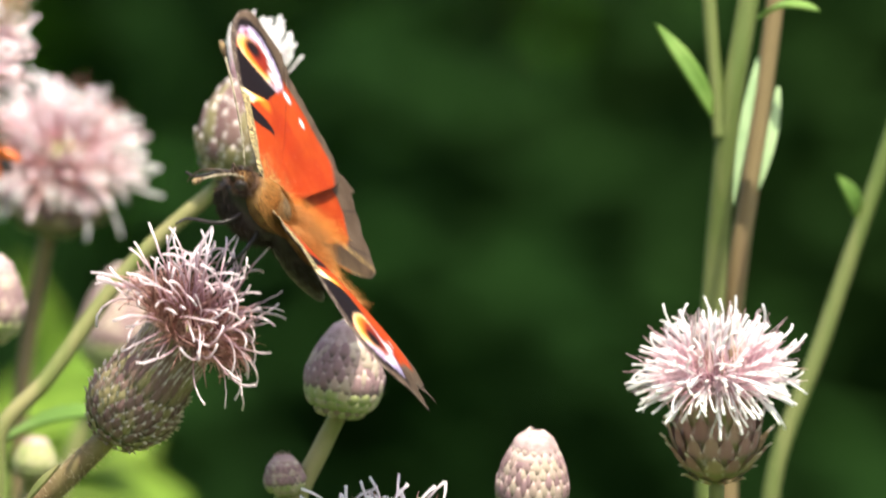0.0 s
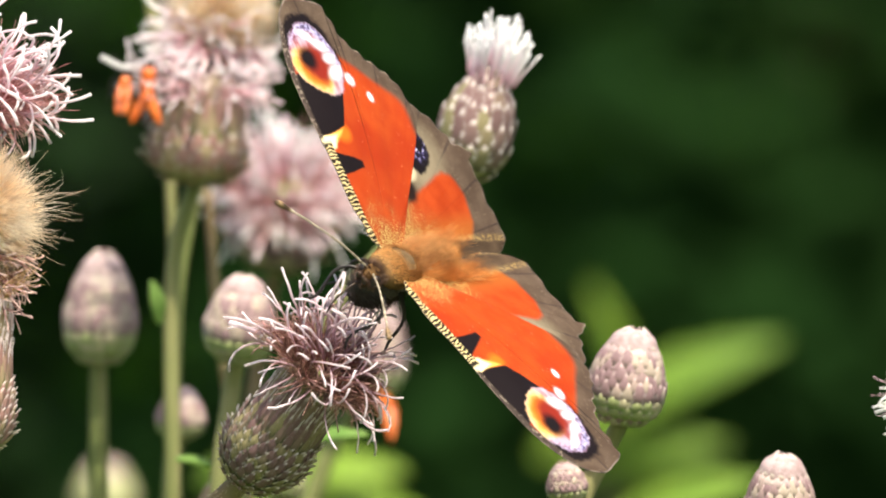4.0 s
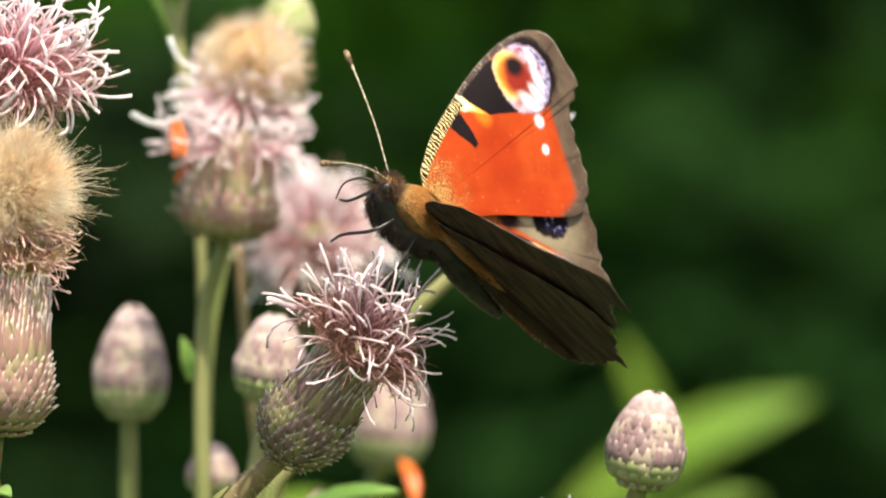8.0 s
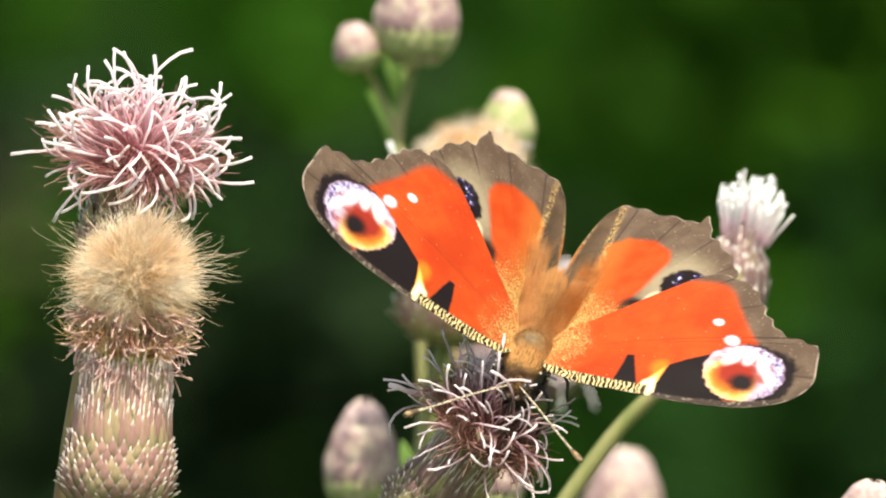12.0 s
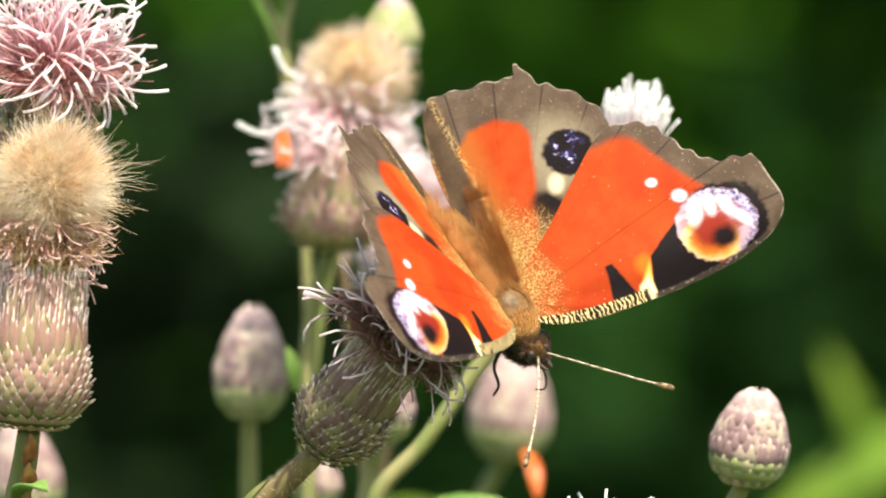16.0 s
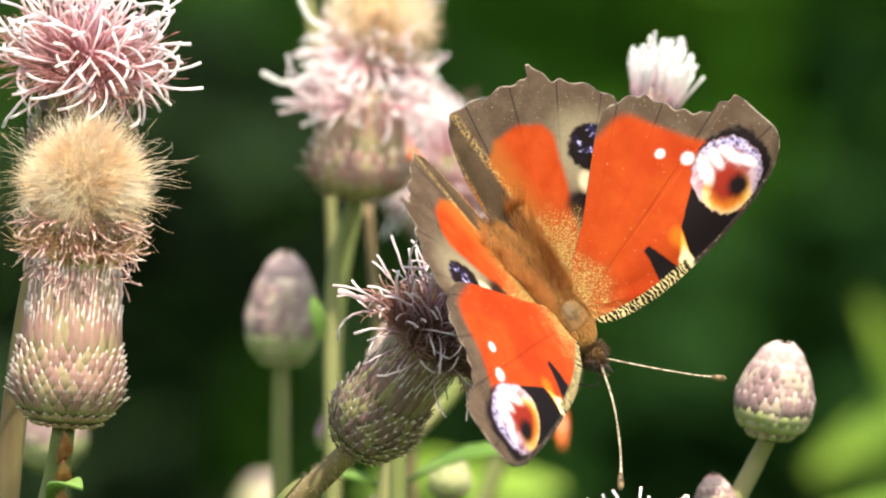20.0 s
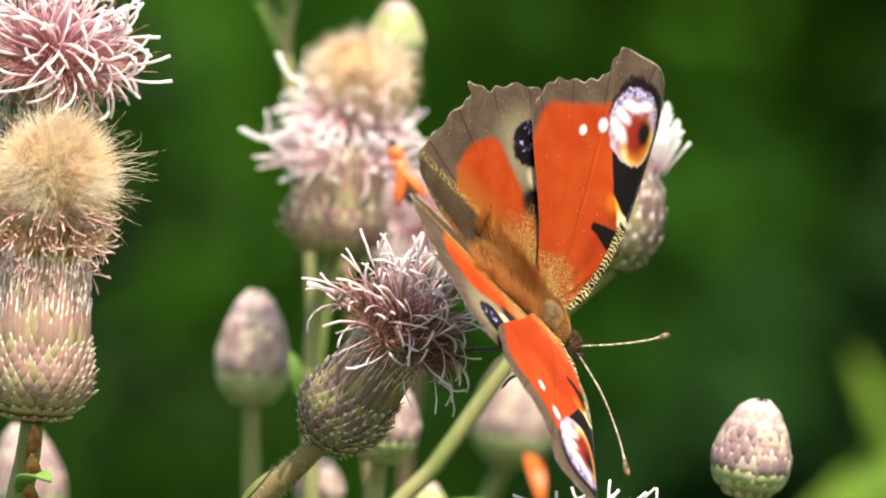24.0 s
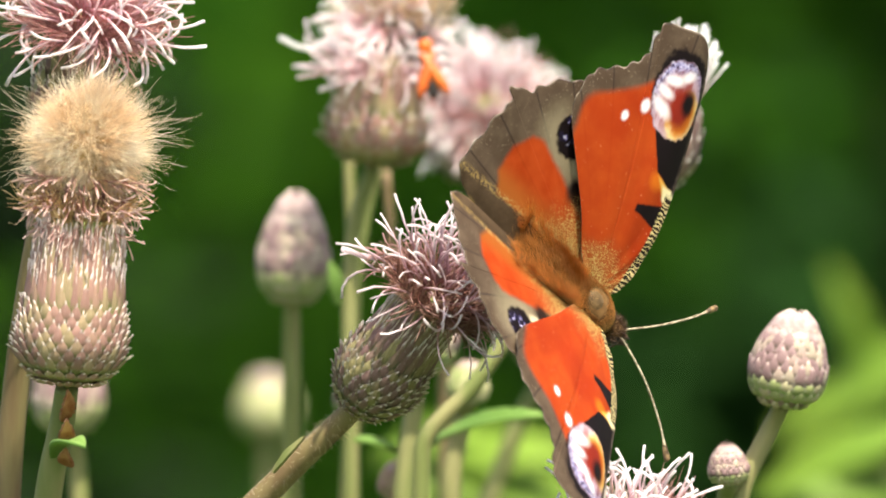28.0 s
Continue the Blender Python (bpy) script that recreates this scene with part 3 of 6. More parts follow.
def florets(owner, place, way, kind, count, mouth, spread, rng, size=1.0, droop=0.0, low=0.0):
    """Florets that fan out from the mouth of a head. spread: the widest angle from the axis, low: the narrowest."""
    base = axis_pose(place, way)
    for i in range(count):
        t = (i + 0.5) / count
        ang = radians(low + (spread - low) * math.sqrt(t)) * rng.uniform(0.88, 1.08)
        turn = i * 2.39996 + rng.uniform(-0.3, 0.3)
        d = Vector((math.sin(ang) * math.cos(turn), math.sin(ang) * math.sin(turn), math.cos(ang)))
        root = Vector((math.cos(turn), math.sin(turn), 0)) * mouth * math.sqrt(t) * 0.9 + Vector((0, 0, rng.uniform(-0.0006, 0.0003)))
        world_d = base.to_3x3() @ d
        world_d = (world_d + Vector((0, 0, -droop * t))).normalized()
        m = axis_pose(base @ root, world_d, rng.uniform(-0.8, 0.8) + rng.choice((0, 0, math.pi / 2, -math.pi / 2)))
        k = size * rng.uniform(0.82, 1.12)
        piece("floret", rng.choice([me for k in kind.split() for me in SETS[k]]), None, owner, at=m @ Matrix.Diagonal((k, k, k, 1)))


def strands(name, place, way, count, length, spread, mouth, material, owner, rng, thick=0.05, wave=0.25, label="", flat=1.0, ball=None):
    """Many fine hairs that fan out, joined in one mesh."""
    base = axis_pose(place, way)
    verts, faces = [], []
    # hairs of a ball lean together in tufts
    tufts = [Vector((math.sqrt(1 - z * z) * math.cos(2.4 * i), math.sqrt(1 - z * z) * math.sin(2.4 * i), z)) for i, z in ((i, 1 - i / 75) for i in range(110))] if ball else []
    tufts = [(q + Vector((rng.gauss(0, 0.05), rng.gauss(0, 0.05), rng.gauss(0, 0.05)))).normalized() for q in tufts]
    for i in range(count):
        t = (i + 0.5) / count
        ang = radians(spread) * math.sqrt(t) * rng.uniform(0.8, 1.1)
        turn = rng.uniform(0, 2 * math.pi)
        d = Vector((math.sin(ang) * math.cos(turn), math.sin(ang) * math.sin(turn), math.cos(ang) * flat))
        if tufts:
            d = d.lerp(min(tufts, key=lambda q: (q - d).length_squared), 0.62)
        p = Vector((math.cos(turn), math.sin(turn), 0)) * mouth * math.sqrt(rng.random())
        ln = length * rng.uniform(0.65, 1.1)
        side = d.orthogonal().normalized()
        side = side * math.cos(turn * 3) + d.cross(side) * math.sin(turn * 3)
        if ball:
            # hairs whose tips end on a ball: its height over the mouth and its radius
            lump = 1 + 0.16 * noise.noise(d * 3.0) + 0.06 * noise.noise(d * 9.0)
            d = d * ball[1] * lump * rng.uniform(0.84, 1.05) + Vector((0, 0, ball[0])) - p
            ln, d = d.length, d.normalized()
        k = len(verts)
        steps = 4
        sway = Vector((rng.uniform(-1, 1), rng.uniform(-1, 1), rng.uniform(-1, 1))) * wave
        other = d.cross(side)
        for s in range(steps + 1):
            q = base @ (p + (d + sway * (s / steps) ** 2) * ln * s / steps)
            w = thick * 0.001 * (1.0 - 0.75 * s / steps)
            for v in (side, -side * 0.5 + other * 0.87, -side * 0.5 - other * 0.87):
                verts.append(q + base.to_3x3() @ v * w)
        for s in range(steps):
            for e in range(3):
                a, b = k + s * 3 + e, k + s * 3 + (e + 1) % 3
                faces.append((a, b, b + 3, a + 3))
    me = bpy.data.meshes.new(name)
    me.from_pydata(verts, [], faces)
    ob = piece(name, me, material, owner, label)
    return tagged(ob, kind="stuff")


def down_ball(name, middle, way, radius, count, owner, rng, thick, label, wild=0.45):
    """Seed down: fine bent hairs that burst from the middle of a ball in tufts, joined in one mesh."""
    base = axis_pose(middle, way)
    rot = base.to_3x3()
    tufts = []
    for i in range(90):
        z = 1 - 1.75 * (i + 0.5) / 90
        r = math.sqrt(1 - z * z)
        tufts.append((Vector((r * math.cos(2.39996 * i), r * math.sin(2.39996 * i), z)) + Vector((rng.gauss(0, 0.07), rng.gauss(0, 0.07), rng.gauss(0, 0.07)))).normalized())
    tall = [rng.uniform(0.88, 1.10) for _ in tufts]
    verts, faces = [], []
    for i in range(count):
        k = rng.randrange(len(tufts))
        d = (tufts[k] + Vector((rng.gauss(0, 0.17), rng.gauss(0, 0.17), rng.gauss(0, 0.17)))).normalized()
        root = tufts[k] * radius * rng.uniform(0.35, 0.6)
        tip = d * radius * tall[k] * rng.uniform(0.78, 1.08)
        bow = Vector((rng.gauss(0, 1), rng.gauss(0, 1), rng.gauss(0, 1))) * radius * 0.16 * wild * 2
        side = d.orthogonal().normalized()
        other = d.cross(side)
        n, steps = len(verts), 4
        for j in range(steps + 1):
            h = j / steps
            q = base @ (root.lerp(tip, h) + bow * h * (1 - h) * 2 + bow * 0.5 * h * h)
            w = thick * 0.001 * (1.0 - 0.7 * h)
            for v in (side, -side * 0.5 + other * 0.87, -side * 0.5 - other * 0.87):
                verts.append(q + rot @ v * w)
        for j in range(steps):
            for e in range(3):
                a, b = n + j * 3 + e, n + j * 3 + (e + 1) % 3
                faces.append((a, b, b + 3, a + 3))
    me = bpy.data.meshes.new(name)
    me.from_pydata(verts, [], faces)
    return tagged(piece(name, me, PAPPUS, owner, label), kind="stuff")


def leaf_mesh(bm, base, tip, normal, width, curve=0.15, thick=0.0004, teeth=0.0, fold=0.25):
    """A lance-shaped leaf with a folded midrib, two sided."""
    base, tip, normal = Vector(base), Vector(tip), Vector(normal)
    d = tip - base
    ln = d.length
    d.normalize()
    side = d.cross(normal).normalized()
    up = side.cross(d)
    n = 14
    layers = []
    for off in (0, -thick):
        rows = []
        for i in range(n + 1):
            t = i / n
            w = width * 0.5 * (math.sin(math.pi * min(1, t * 0.93 + 0.07)) ** 0.8) * (1 + teeth * (1 if i % 2 else -1))
            c = base + d * ln * t + up * (curve * ln * math.sin(math.pi * t) + off)
            rows.append([bm.verts.new(c + side * s * w + up * abs(s) * w * fold) for s in (-1, -0.5, 0, 0.5, 1)])
        layers.append(rows)
    top, low = layers
    for i in range(n):
        for k in range(4):
            bm.faces.new((top[i][k], top[i][k + 1], top[i + 1][k + 1], top[i + 1][k]))
            bm.faces.new((low[i][k + 1], low[i][k], low[i + 1][k], low[i + 1][k + 1]))
        for k in (0, 4):
            q = (top[i][k], top[i + 1][k], low[i + 1][k], low[i][k])
            bm.faces.new(q if k == 0 else q[::-1])


def stem(owner, pts, r0, r1, material=STEM, name="stem"):
    """A ribbed stalk through pts, r0 thick at the first."""
    line = bend(pts, 8)
    bm = bmesh.new()
    tube(bm, line, [r0 + (r1 - r0) * i / (len(line) - 1) for i in range(len(line))], 10)
    return part(name, bm, material, owner)


def fuzz(owner, stalk, pts, radius, count, rng):
    """Short pale hairs that stand off a stalk."""
    line = bend(pts, 8)
    verts, faces = [], []
    for i in range(count):
        k = rng.randrange(len(line) - 1)
        p = line[k].lerp(line[k + 1], rng.random())
        d = (line[k + 1] - line[k]).normalized()
        out = d.orthogonal().normalized()
        out = (Matrix.Rotation(rng.uniform(0, 6.283), 3, d) @ out + d * rng.gauss(0, 0.4)).normalized()
        s = out.cross(d).normalized() * 0.00002
        a, e = p + out * radius * 0.95, p + out * (radius + rng.uniform(0.0003, 0.0009))
        n = len(verts)
        verts += [a - s, a + s, a + d * 0.00004, e]
        faces += [(n, n + 1, n + 3), (n + 1, n + 2, n + 3), (n + 2, n, n + 3)]
    me = bpy.data.meshes.new("stem_hair")
    me.from_pydata(verts, [], faces)
    tagged(piece("stem_hair", me, PAPPUS, stalk), kind="stuff")


def to_ground(pts, lean=0.0, y=None):
    """Continues a stalk's line down to the soil."""
    p = Vector(pts[-1])
    foot = Vector((p.x + lean, p.y + 0.02, -0.03))
    return list(pts) + [p.lerp(foot, 0.45), foot]


def leaf(owner, base, tip, normal, width, material=LEAF, curve=0.12, name="leaf", teeth=0.0, label=""):
    bm = bmesh.new()
    leaf_mesh(bm, base, tip, normal, width, curve, teeth=teeth)
    return part(name, bm, material, owner, label)


# ---------------------------------------------------------------- ground, hedge and tree
def make_ground():
    bm = bmesh.new()
    n = 40
    span = [(-1 if i < n / 2 else 1) * 400 * abs(i / n * 2 - 1) ** 3.2 for i in range(n + 1)]
    vs = [[bm.verts.new((x, y, 0.02 * noise.noise((x * 0.7, y * 0.7, 0)) if abs(x) < 30 and abs(y) < 30 else 0)) for x in span] for y in span]
    for a, b in zip(vs, vs[1:]):
        for k in range(n):
            bm.faces.new((a[k], a[k + 1], b[k + 1], b[k]))
    me = bpy.data.meshes.new("ground")
    bm.to_mesh(me)
    bm.free()
    me.materials.append(soil_material())
    tagged(new("ground", me), "meadow soil with short green growth under the thistles", "ground", kind="structure")


def scatter_leaves(name, centres, spread, count, size, material, owner, seed, flat=0.35):
    """Folded leaves round many centres, joined."""
    rs = np.random.RandomState(seed)
    c = np.array(centres)[rs.randint(0, len(centres), count)]
    p = c + rs.normal(0, 1, (count, 3)) * np.array(spread)
    p[:, 2] = np.maximum(p[:, 2], 0.03)
    d = rs.normal(0, 1, (count, 3))
    d[:, 2] *= 0.6
    d /= np.linalg.norm(d, axis=1)[:, None]
    s = np.cross(d, rs.normal(0, 1, (count, 3)) * np.array((flat, flat, 1.0)))
    s /= np.linalg.norm(s, axis=1)[:, None]
    up = np.cross(s, d)
    ln = size * rs.uniform(0.6, 1.3, count)[:, None]
    base, tip = p - d * ln / 2, p + d * ln / 2
    mid = p - d * ln * 0.08
    left, right = mid + s * ln * 0.27 + up * ln * 0.09, mid - s * ln * 0.27 + up * ln * 0.09
    verts = np.stack([base, left, tip, right], 1).reshape(-1, 3)
    faces = [(4 * i + a, 4 * i + b, 4 * i + e) for i in range(count) for a, b, e in ((0, 2, 1), (0, 3, 2))]
    me = bpy.data.meshes.new(name)
    me.from_pydata(verts.tolist(), [], faces)
    return tagged(piece(name, me, material, owner), kind="stuff")


def make_hedge():
    rng = random.Random(3)
    h = thing("hedge", (0, 4.6, 0), "dense dark green hedge in deep shade behind the thistles", "hedge")
    centres = [(rng.uniform(-3.2, 3.2), rng.uniform(3.9, 5.0), rng.uniform(0.1, 2.5)) for _ in range(240)]
    scatter_leaves("foliage", centres, (0.16, 0.14, 0.14), 34000, 0.042, HEDGE, h, 5)
    bm = bmesh.new()
    nx, nz = 40, 16
    front = [[bm.verts.new((-3.4 + 6.8 * i / nx, 5.0 + 0.25 * noise.noise((i * 0.4, k * 0.5, 2)), 2.5 * k / nz + 0.1 * noise.noise((i * 0.5, k, 5)))) for i in range(nx + 1)] for k in range(nz + 1)]
    back = [[bm.verts.new((v.co.x, 5.6, v.co.z)) for v in row] for row in front]
    for k in range(nz):
        for i in range(nx):
            bm.faces.new((front[k][i], front[k][i + 1], front[k + 1][i + 1], front[k + 1][i]))
            bm.faces.new((back[k][i + 1], back[k][i], back[k + 1][i], back[k + 1][i + 1]))
    for i in range(nx):
        bm.faces.new((front[nz][i], front[nz][i + 1], back[nz][i + 1], back[nz][i]))
        bm.faces.new((front[0][i + 1], front[0][i], back[0][i], back[0][i + 1]))
    for k in range(nz):
        bm.faces.new((back[k][0], front[k][0], front[k + 1][0], back[k + 1][0]))
        bm.faces.new((front[k][nx], back[k][nx], back[k + 1][nx], front[k + 1][nx]))
    part("inner_growth", bm, HEDGE, h)


def make_shade_shrub(place, spread, height, seed, material=SHADE_LEAF):
    """A made-up shrub; its near-black leaf colour stands in for shade before the hedge."""
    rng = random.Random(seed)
    t = thing("shrub", (*place, 0), "made-up shrub, its near-black leaf colour standing in for shade before the hedge", "shrub", "dark shrubs")
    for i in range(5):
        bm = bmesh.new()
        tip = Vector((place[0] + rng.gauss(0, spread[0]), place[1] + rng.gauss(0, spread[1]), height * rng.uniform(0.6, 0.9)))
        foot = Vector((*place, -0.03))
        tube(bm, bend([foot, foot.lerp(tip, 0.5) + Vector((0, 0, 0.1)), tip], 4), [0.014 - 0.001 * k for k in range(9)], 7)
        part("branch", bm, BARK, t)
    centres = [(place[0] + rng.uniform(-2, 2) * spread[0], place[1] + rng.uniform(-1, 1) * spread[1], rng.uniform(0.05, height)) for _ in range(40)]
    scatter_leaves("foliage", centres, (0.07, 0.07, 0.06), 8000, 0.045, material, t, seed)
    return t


def make_glow_sapling():
    """A made-up sapling on a thin trunk; its pale leaf colour imitates a glow."""
    t = thing("sapling", (0.16, 3.75, 0), "made-up sapling, its light leaf colour standing in for a background glow", "sapling")
    bm = bmesh.new()
    tube(bm, bend([(0.17, 3.95, -0.05), (0.18, 3.95, 0.7), (0.15, 3.85, 1.5)], 5), [0.012 - 0.0006 * i for i in range(11)], 8)
    part("trunk", bm, BARK, t)
    rng = random.Random(17)
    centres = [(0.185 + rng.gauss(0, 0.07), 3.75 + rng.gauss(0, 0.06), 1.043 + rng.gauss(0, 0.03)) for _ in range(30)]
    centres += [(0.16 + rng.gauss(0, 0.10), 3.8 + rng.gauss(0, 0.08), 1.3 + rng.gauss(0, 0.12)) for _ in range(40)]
    scatter_leaves("foliage", centres, (0.03, 0.04, 0.02), 2200, 0.045, GLOW_LEAF, t, 19)


# a tree out of view, added so that its crown keeps sun off the hedge
def make_tree():
    rng = random.Random(11)
    t = thing("shade_tree", (2.4, 3.9, 0), "unseen broad leafy tree added to shade the hedge", "tree")
    bm = bmesh.new()
    tube(bm, bend([(2.4, 3.9, -0.1), (2.35, 3.85, 1.4), (2.2, 3.7, 2.8), (1.9, 3.4, 4.6)], 5), [0.2 - 0.009 * i for i in range(16)], 14)
    part("trunk", bm, BARK, t)
    tips = []
    for i in range(9):
        a = i * 0.75
        end = Vector((0.9 + 2.3 * math.cos(a), 3.0 + 1.4 * math.sin(a), rng.uniform(3.9, 5.1)))
        bm = bmesh.new()
        root = Vector((2.12, 3.62, rng.uniform(2.7, 3.6)))
        tube(bm, bend([root, root.lerp(end, 0.5) + Vector((0, 0, 0.25)), end], 5), [0.07 - 0.005 * k for k in range(11)], 8)
        part("limb", bm, BARK, t)
        tips += [end, root.lerp(end, 0.6)]
    centres = [tuple(p + Vector((rng.gauss(0, 0.5), rng.gauss(0, 0.4), rng.gauss(0.1, 0.3)))) for p in tips for _ in range(9)]
    scatter_leaves("crown", centres, (0.30, 0.26, 0.2), 5600, 0.13, CROWN, t, 8)


def make_grass():
    rs = random.Random(21)
    verts, faces = [], []
    tufts = [(rs.gauss(0, 1.6), rs.gauss(1.2, 1.7)) for _ in range(320)]
    for i in range(9000):
        cx, cy = rs.choice(tufts)
        x, y = cx + rs.gauss(0, 0.14), cy + rs.gauss(0, 0.14)
        if y < -0.9 and abs(x) < 0.5:
            continue
        h, w, a = rs.uniform(0.06, 0.24), rs.uniform(0.002, 0.004), rs.uniform(0, 6.28)
        lean = Vector((rs.gauss(0, 0.35), rs.gauss(0, 0.35), 1)).normalized() * h
        k = len(verts)
        s = Vector((math.cos(a), math.sin(a), 0)) * w
        o = Vector((x, y, -0.01))
        b = o + lean * 0.55 + Vector((0, 0, h * 0.08))
        verts += [o - s, o + s, b - s * 0.8, b + s * 0.8, o + lean * 1.0]
        faces += [(k, k + 1, k + 3, k + 2), (k + 2, k + 3, k + 4)]
    me = bpy.data.meshes.new("grass")
    me.from_pydata(verts, [], faces)
    me.materials.append(GRASS)
    tagged(new("grass", me), "short green meadow grass", "grass", kind="stuff")


make_ground()
make_hedge()
RIGHT_SHADE = make_shade_shrub((0.47, 3.5), (0.085, 0.10), 1.25, 13)
LEFT_SHADE = make_shade_shrub((-0.275, 3.6), (0.085, 0.10), 1.15, 14, GREY_SHADE_LEAF)
LOW_SHADE = make_shade_shrub((0.15, 3.3), (0.065, 0.08), 0.88, 15)
make_glow_sapling()
make_tree()
make_grass()

# ---------------------------------------------------------------- thistles
FRONT, BACK = [], {}


def thistle(label, head, y, group="creeping thistle heads", name="thistle_flower"):
    p = at_depth(*head, y)
    return thing(name, (p.x, p.y + 0.02, 0.0), label, "thistle", group)


def main_flower():
    rng = random.Random(31)
    t = thistle("withered creeping thistle flower with pale curled florets, under the butterfly", (560, 680), 0.004)
    base, way = at_depth(490, 780, 0.008), Vector((0.55, -0.42, 0.76))
    way.normalize()
    involucre(t, base, way, 0.0049, 0.0176, "urn", "purple", 15, 25, rng)
    mouth = base + way * 0.0178
    strands("core", mouth - way * 0.001, way, 1100, 0.0032, 88, 0.0052, CORE, t, rng, 0.12, 0.5, "dense brown dead corollas")
    florets(t, mouth, way, "dead", 140, 0.0044, 98, rng, 0.66, 0.06)
    florets(t, mouth, way, "pale", 64, 0.0044, 110, rng, 1.02, 0.26)
    florets(t, mouth + way * 0.001, way, "pale", 44, 0.0036, 62, rng, 0.98, 0.0)
    florets(t, mouth, (way + Vector((-0.75, 0, 0.55))).normalized(), "pale", 30, 0.0036, 36, rng, 1.22, 0.0)
    # the long curl that stands off to one side
    a, b = at_depth(563, 507, 0.002), at_depth(470, 495, -0.002)
    curl_part(t, [a, a.lerp(b, 0.5) + Vector((0, 0, -0.0006)), a.lerp(b, 0.85) + Vector((0, 0, -0.0001)), b], PALE_FLORET, "long pale floret standing off alone")
    low = [base + way * 0.0006, at_depth(428, 838, 0.010), at_depth(362, 902, 0.012), at_depth(285, 985, 0.014), at_depth(215, 1130, 0.016)]
    fuzz(t, stem(t, to_ground(low), 0.00125, 0.0018, RED_STEM), low, 0.0013, 900, rng)
    leaf(t, at_depth(346, 890, 0.008), at_depth(402, 826, 0.006), (-0.7, -1, 0.5), 0.0008, STEM, 0.04)
    FRONT.append(t)


def left_pink():
    rng = random.Random(32)
    t = thistle("fading pink creeping thistle flower on a tall stalk", (20, 100), 0.008)
    base, way = at_depth(-26, 296, 0.014), Vector((0.24, -0.50, 1)).normalized()
    involucre(t, base, way, 0.0042, 0.0150, "tall", "purple", 12, 18, rng)
    mouth = base + way * 0.0148
    strands("core", mouth - way * 0.001, way, 1700, 0.0060, 98, 0.0040, PINK_CORE, t, rng, 0.10, 0.4, "rosy brown inner florets")
    florets(t, mouth, way, "pinkcurl", 130, 0.0038, 114, rng, 1.16, 0.08)
    florets(t, mouth + way * 0.0016, way, "pink pinkcurl pinkcurl", 56, 0.0036, 74, rng, 1.20, 0.0)
    stem(t, to_ground([base, at_depth(-70, 480, 0.014), at_depth(-105, 720, 0.018), at_depth(-125, 980, 0.02)]), 0.0012, 0.0019, RED_STEM)
    FRONT.append(t)


def left_seed():
    rng = random.Random(33)
    t = thistle("creeping thistle head gone to tan fluffy seed, ringed by dry florets", (-10, 400), -0.004)
    base, way = at_depth(-18, 740, -0.004), Vector((0.09, -0.10, 1)).normalized()
    involucre(t, base, way, 0.0059, 0.0188, "tall", "green", 17, 28, rng)
    mouth = base + way * 0.0182
    middle = mouth + way * 0.0088
    seed_mass(t, middle, way, 0.0046)
    down_ball("pappus", middle, way, 0.0072, 9000, t, rng, 0.034, "tan fluffy seed down")
    down_ball("loose_down", middle, way, 0.0090, 700, t, rng, 0.026, "stray tan hairs", 0.9)
    strands("throat", mouth, way, 500, 0.0052, 60, 0.0044, SEEDS, t, rng, 0.09, 0.3, "rusty floret bases")
    florets(t, mouth + way * 0.0006, way, "dry", 150, 0.0046, 150, rng, 0.95, 0.35, 50)
    florets(t, mouth + way * 0.0030, way, "dry", 190, 0.0052, 132, rng, 1.00, 0.22, 55)
    florets(t, mouth + way * 0.0052, way, "dry", 110, 0.0058, 115, rng, 0.95, 0.12, 60)
    low = [base, at_depth(-26, 800, -0.002), at_depth(-46, 900, 0.0), at_depth(-76, 1150, 0.004)]
    stem(t, to_ground(low), 0.0013, 0.0019)
    for k in range(3):
        leaf(t, at_depth(-24 + 5 * k, 800 + 40 * k, -0.004), at_depth(-14 - 4 * k, 746 + 52 * k, -0.007), (0.5 - 0.4 * k, -1, 0), 0.0016, DRY, 0.1, "dry_sheath", 0.2, "shrivelled rusty leaf base")
    leaf(t, at_depth(-41, 860, -0.002), at_depth(14, 842, -0.012), (0, -0.4, 1), 0.003, LEAF, 0.1)
    FRONT.append(t)


def seed_mass(owner, place, way, radius):
    """Packed seeds as a solid core, added to bounce light out through the down."""
    bm = bmesh.new()
    bmesh.ops.create_icosphere(bm, subdivisions=4, radius=radius)
    for v in bm.verts:
        v.co *= 1 + 0.10 * noise.noise(v.co * 900)
    part("seed_mass", bm, SEEDS, owner, at=axis_pose(place, way))


def low_pink():
    rng = random.Random(34)
    t = thistle("pink creeping thistle flower just opening its long florets", (973, 960), 0.0)
    base, way = at_depth(985, 1178, 0.004), Vector((-0.05, -0.28, 1)).normalized()
    involucre(t, base, way, 0.0056, 0.0125, "urn", "purple", 7, 17, rng)
    mouth = base + way * 0.0118
    strands("core", mouth - way * 0.001, way, 900, 0.0058, 85, 0.0040, PINK_CORE, t, rng, 0.10, 0.4, "rosy inner florets")
    florets(t, mouth, way, "pink pinkcurl", 150, 0.0040, 92, rng, 1.12, 0.05)
    stem(t, to_ground([base, at_depth(990, 1300, 0.006), at_depth(980, 1600, 0.008)]), 0.0012, 0.0018)
    FRONT.append(t)


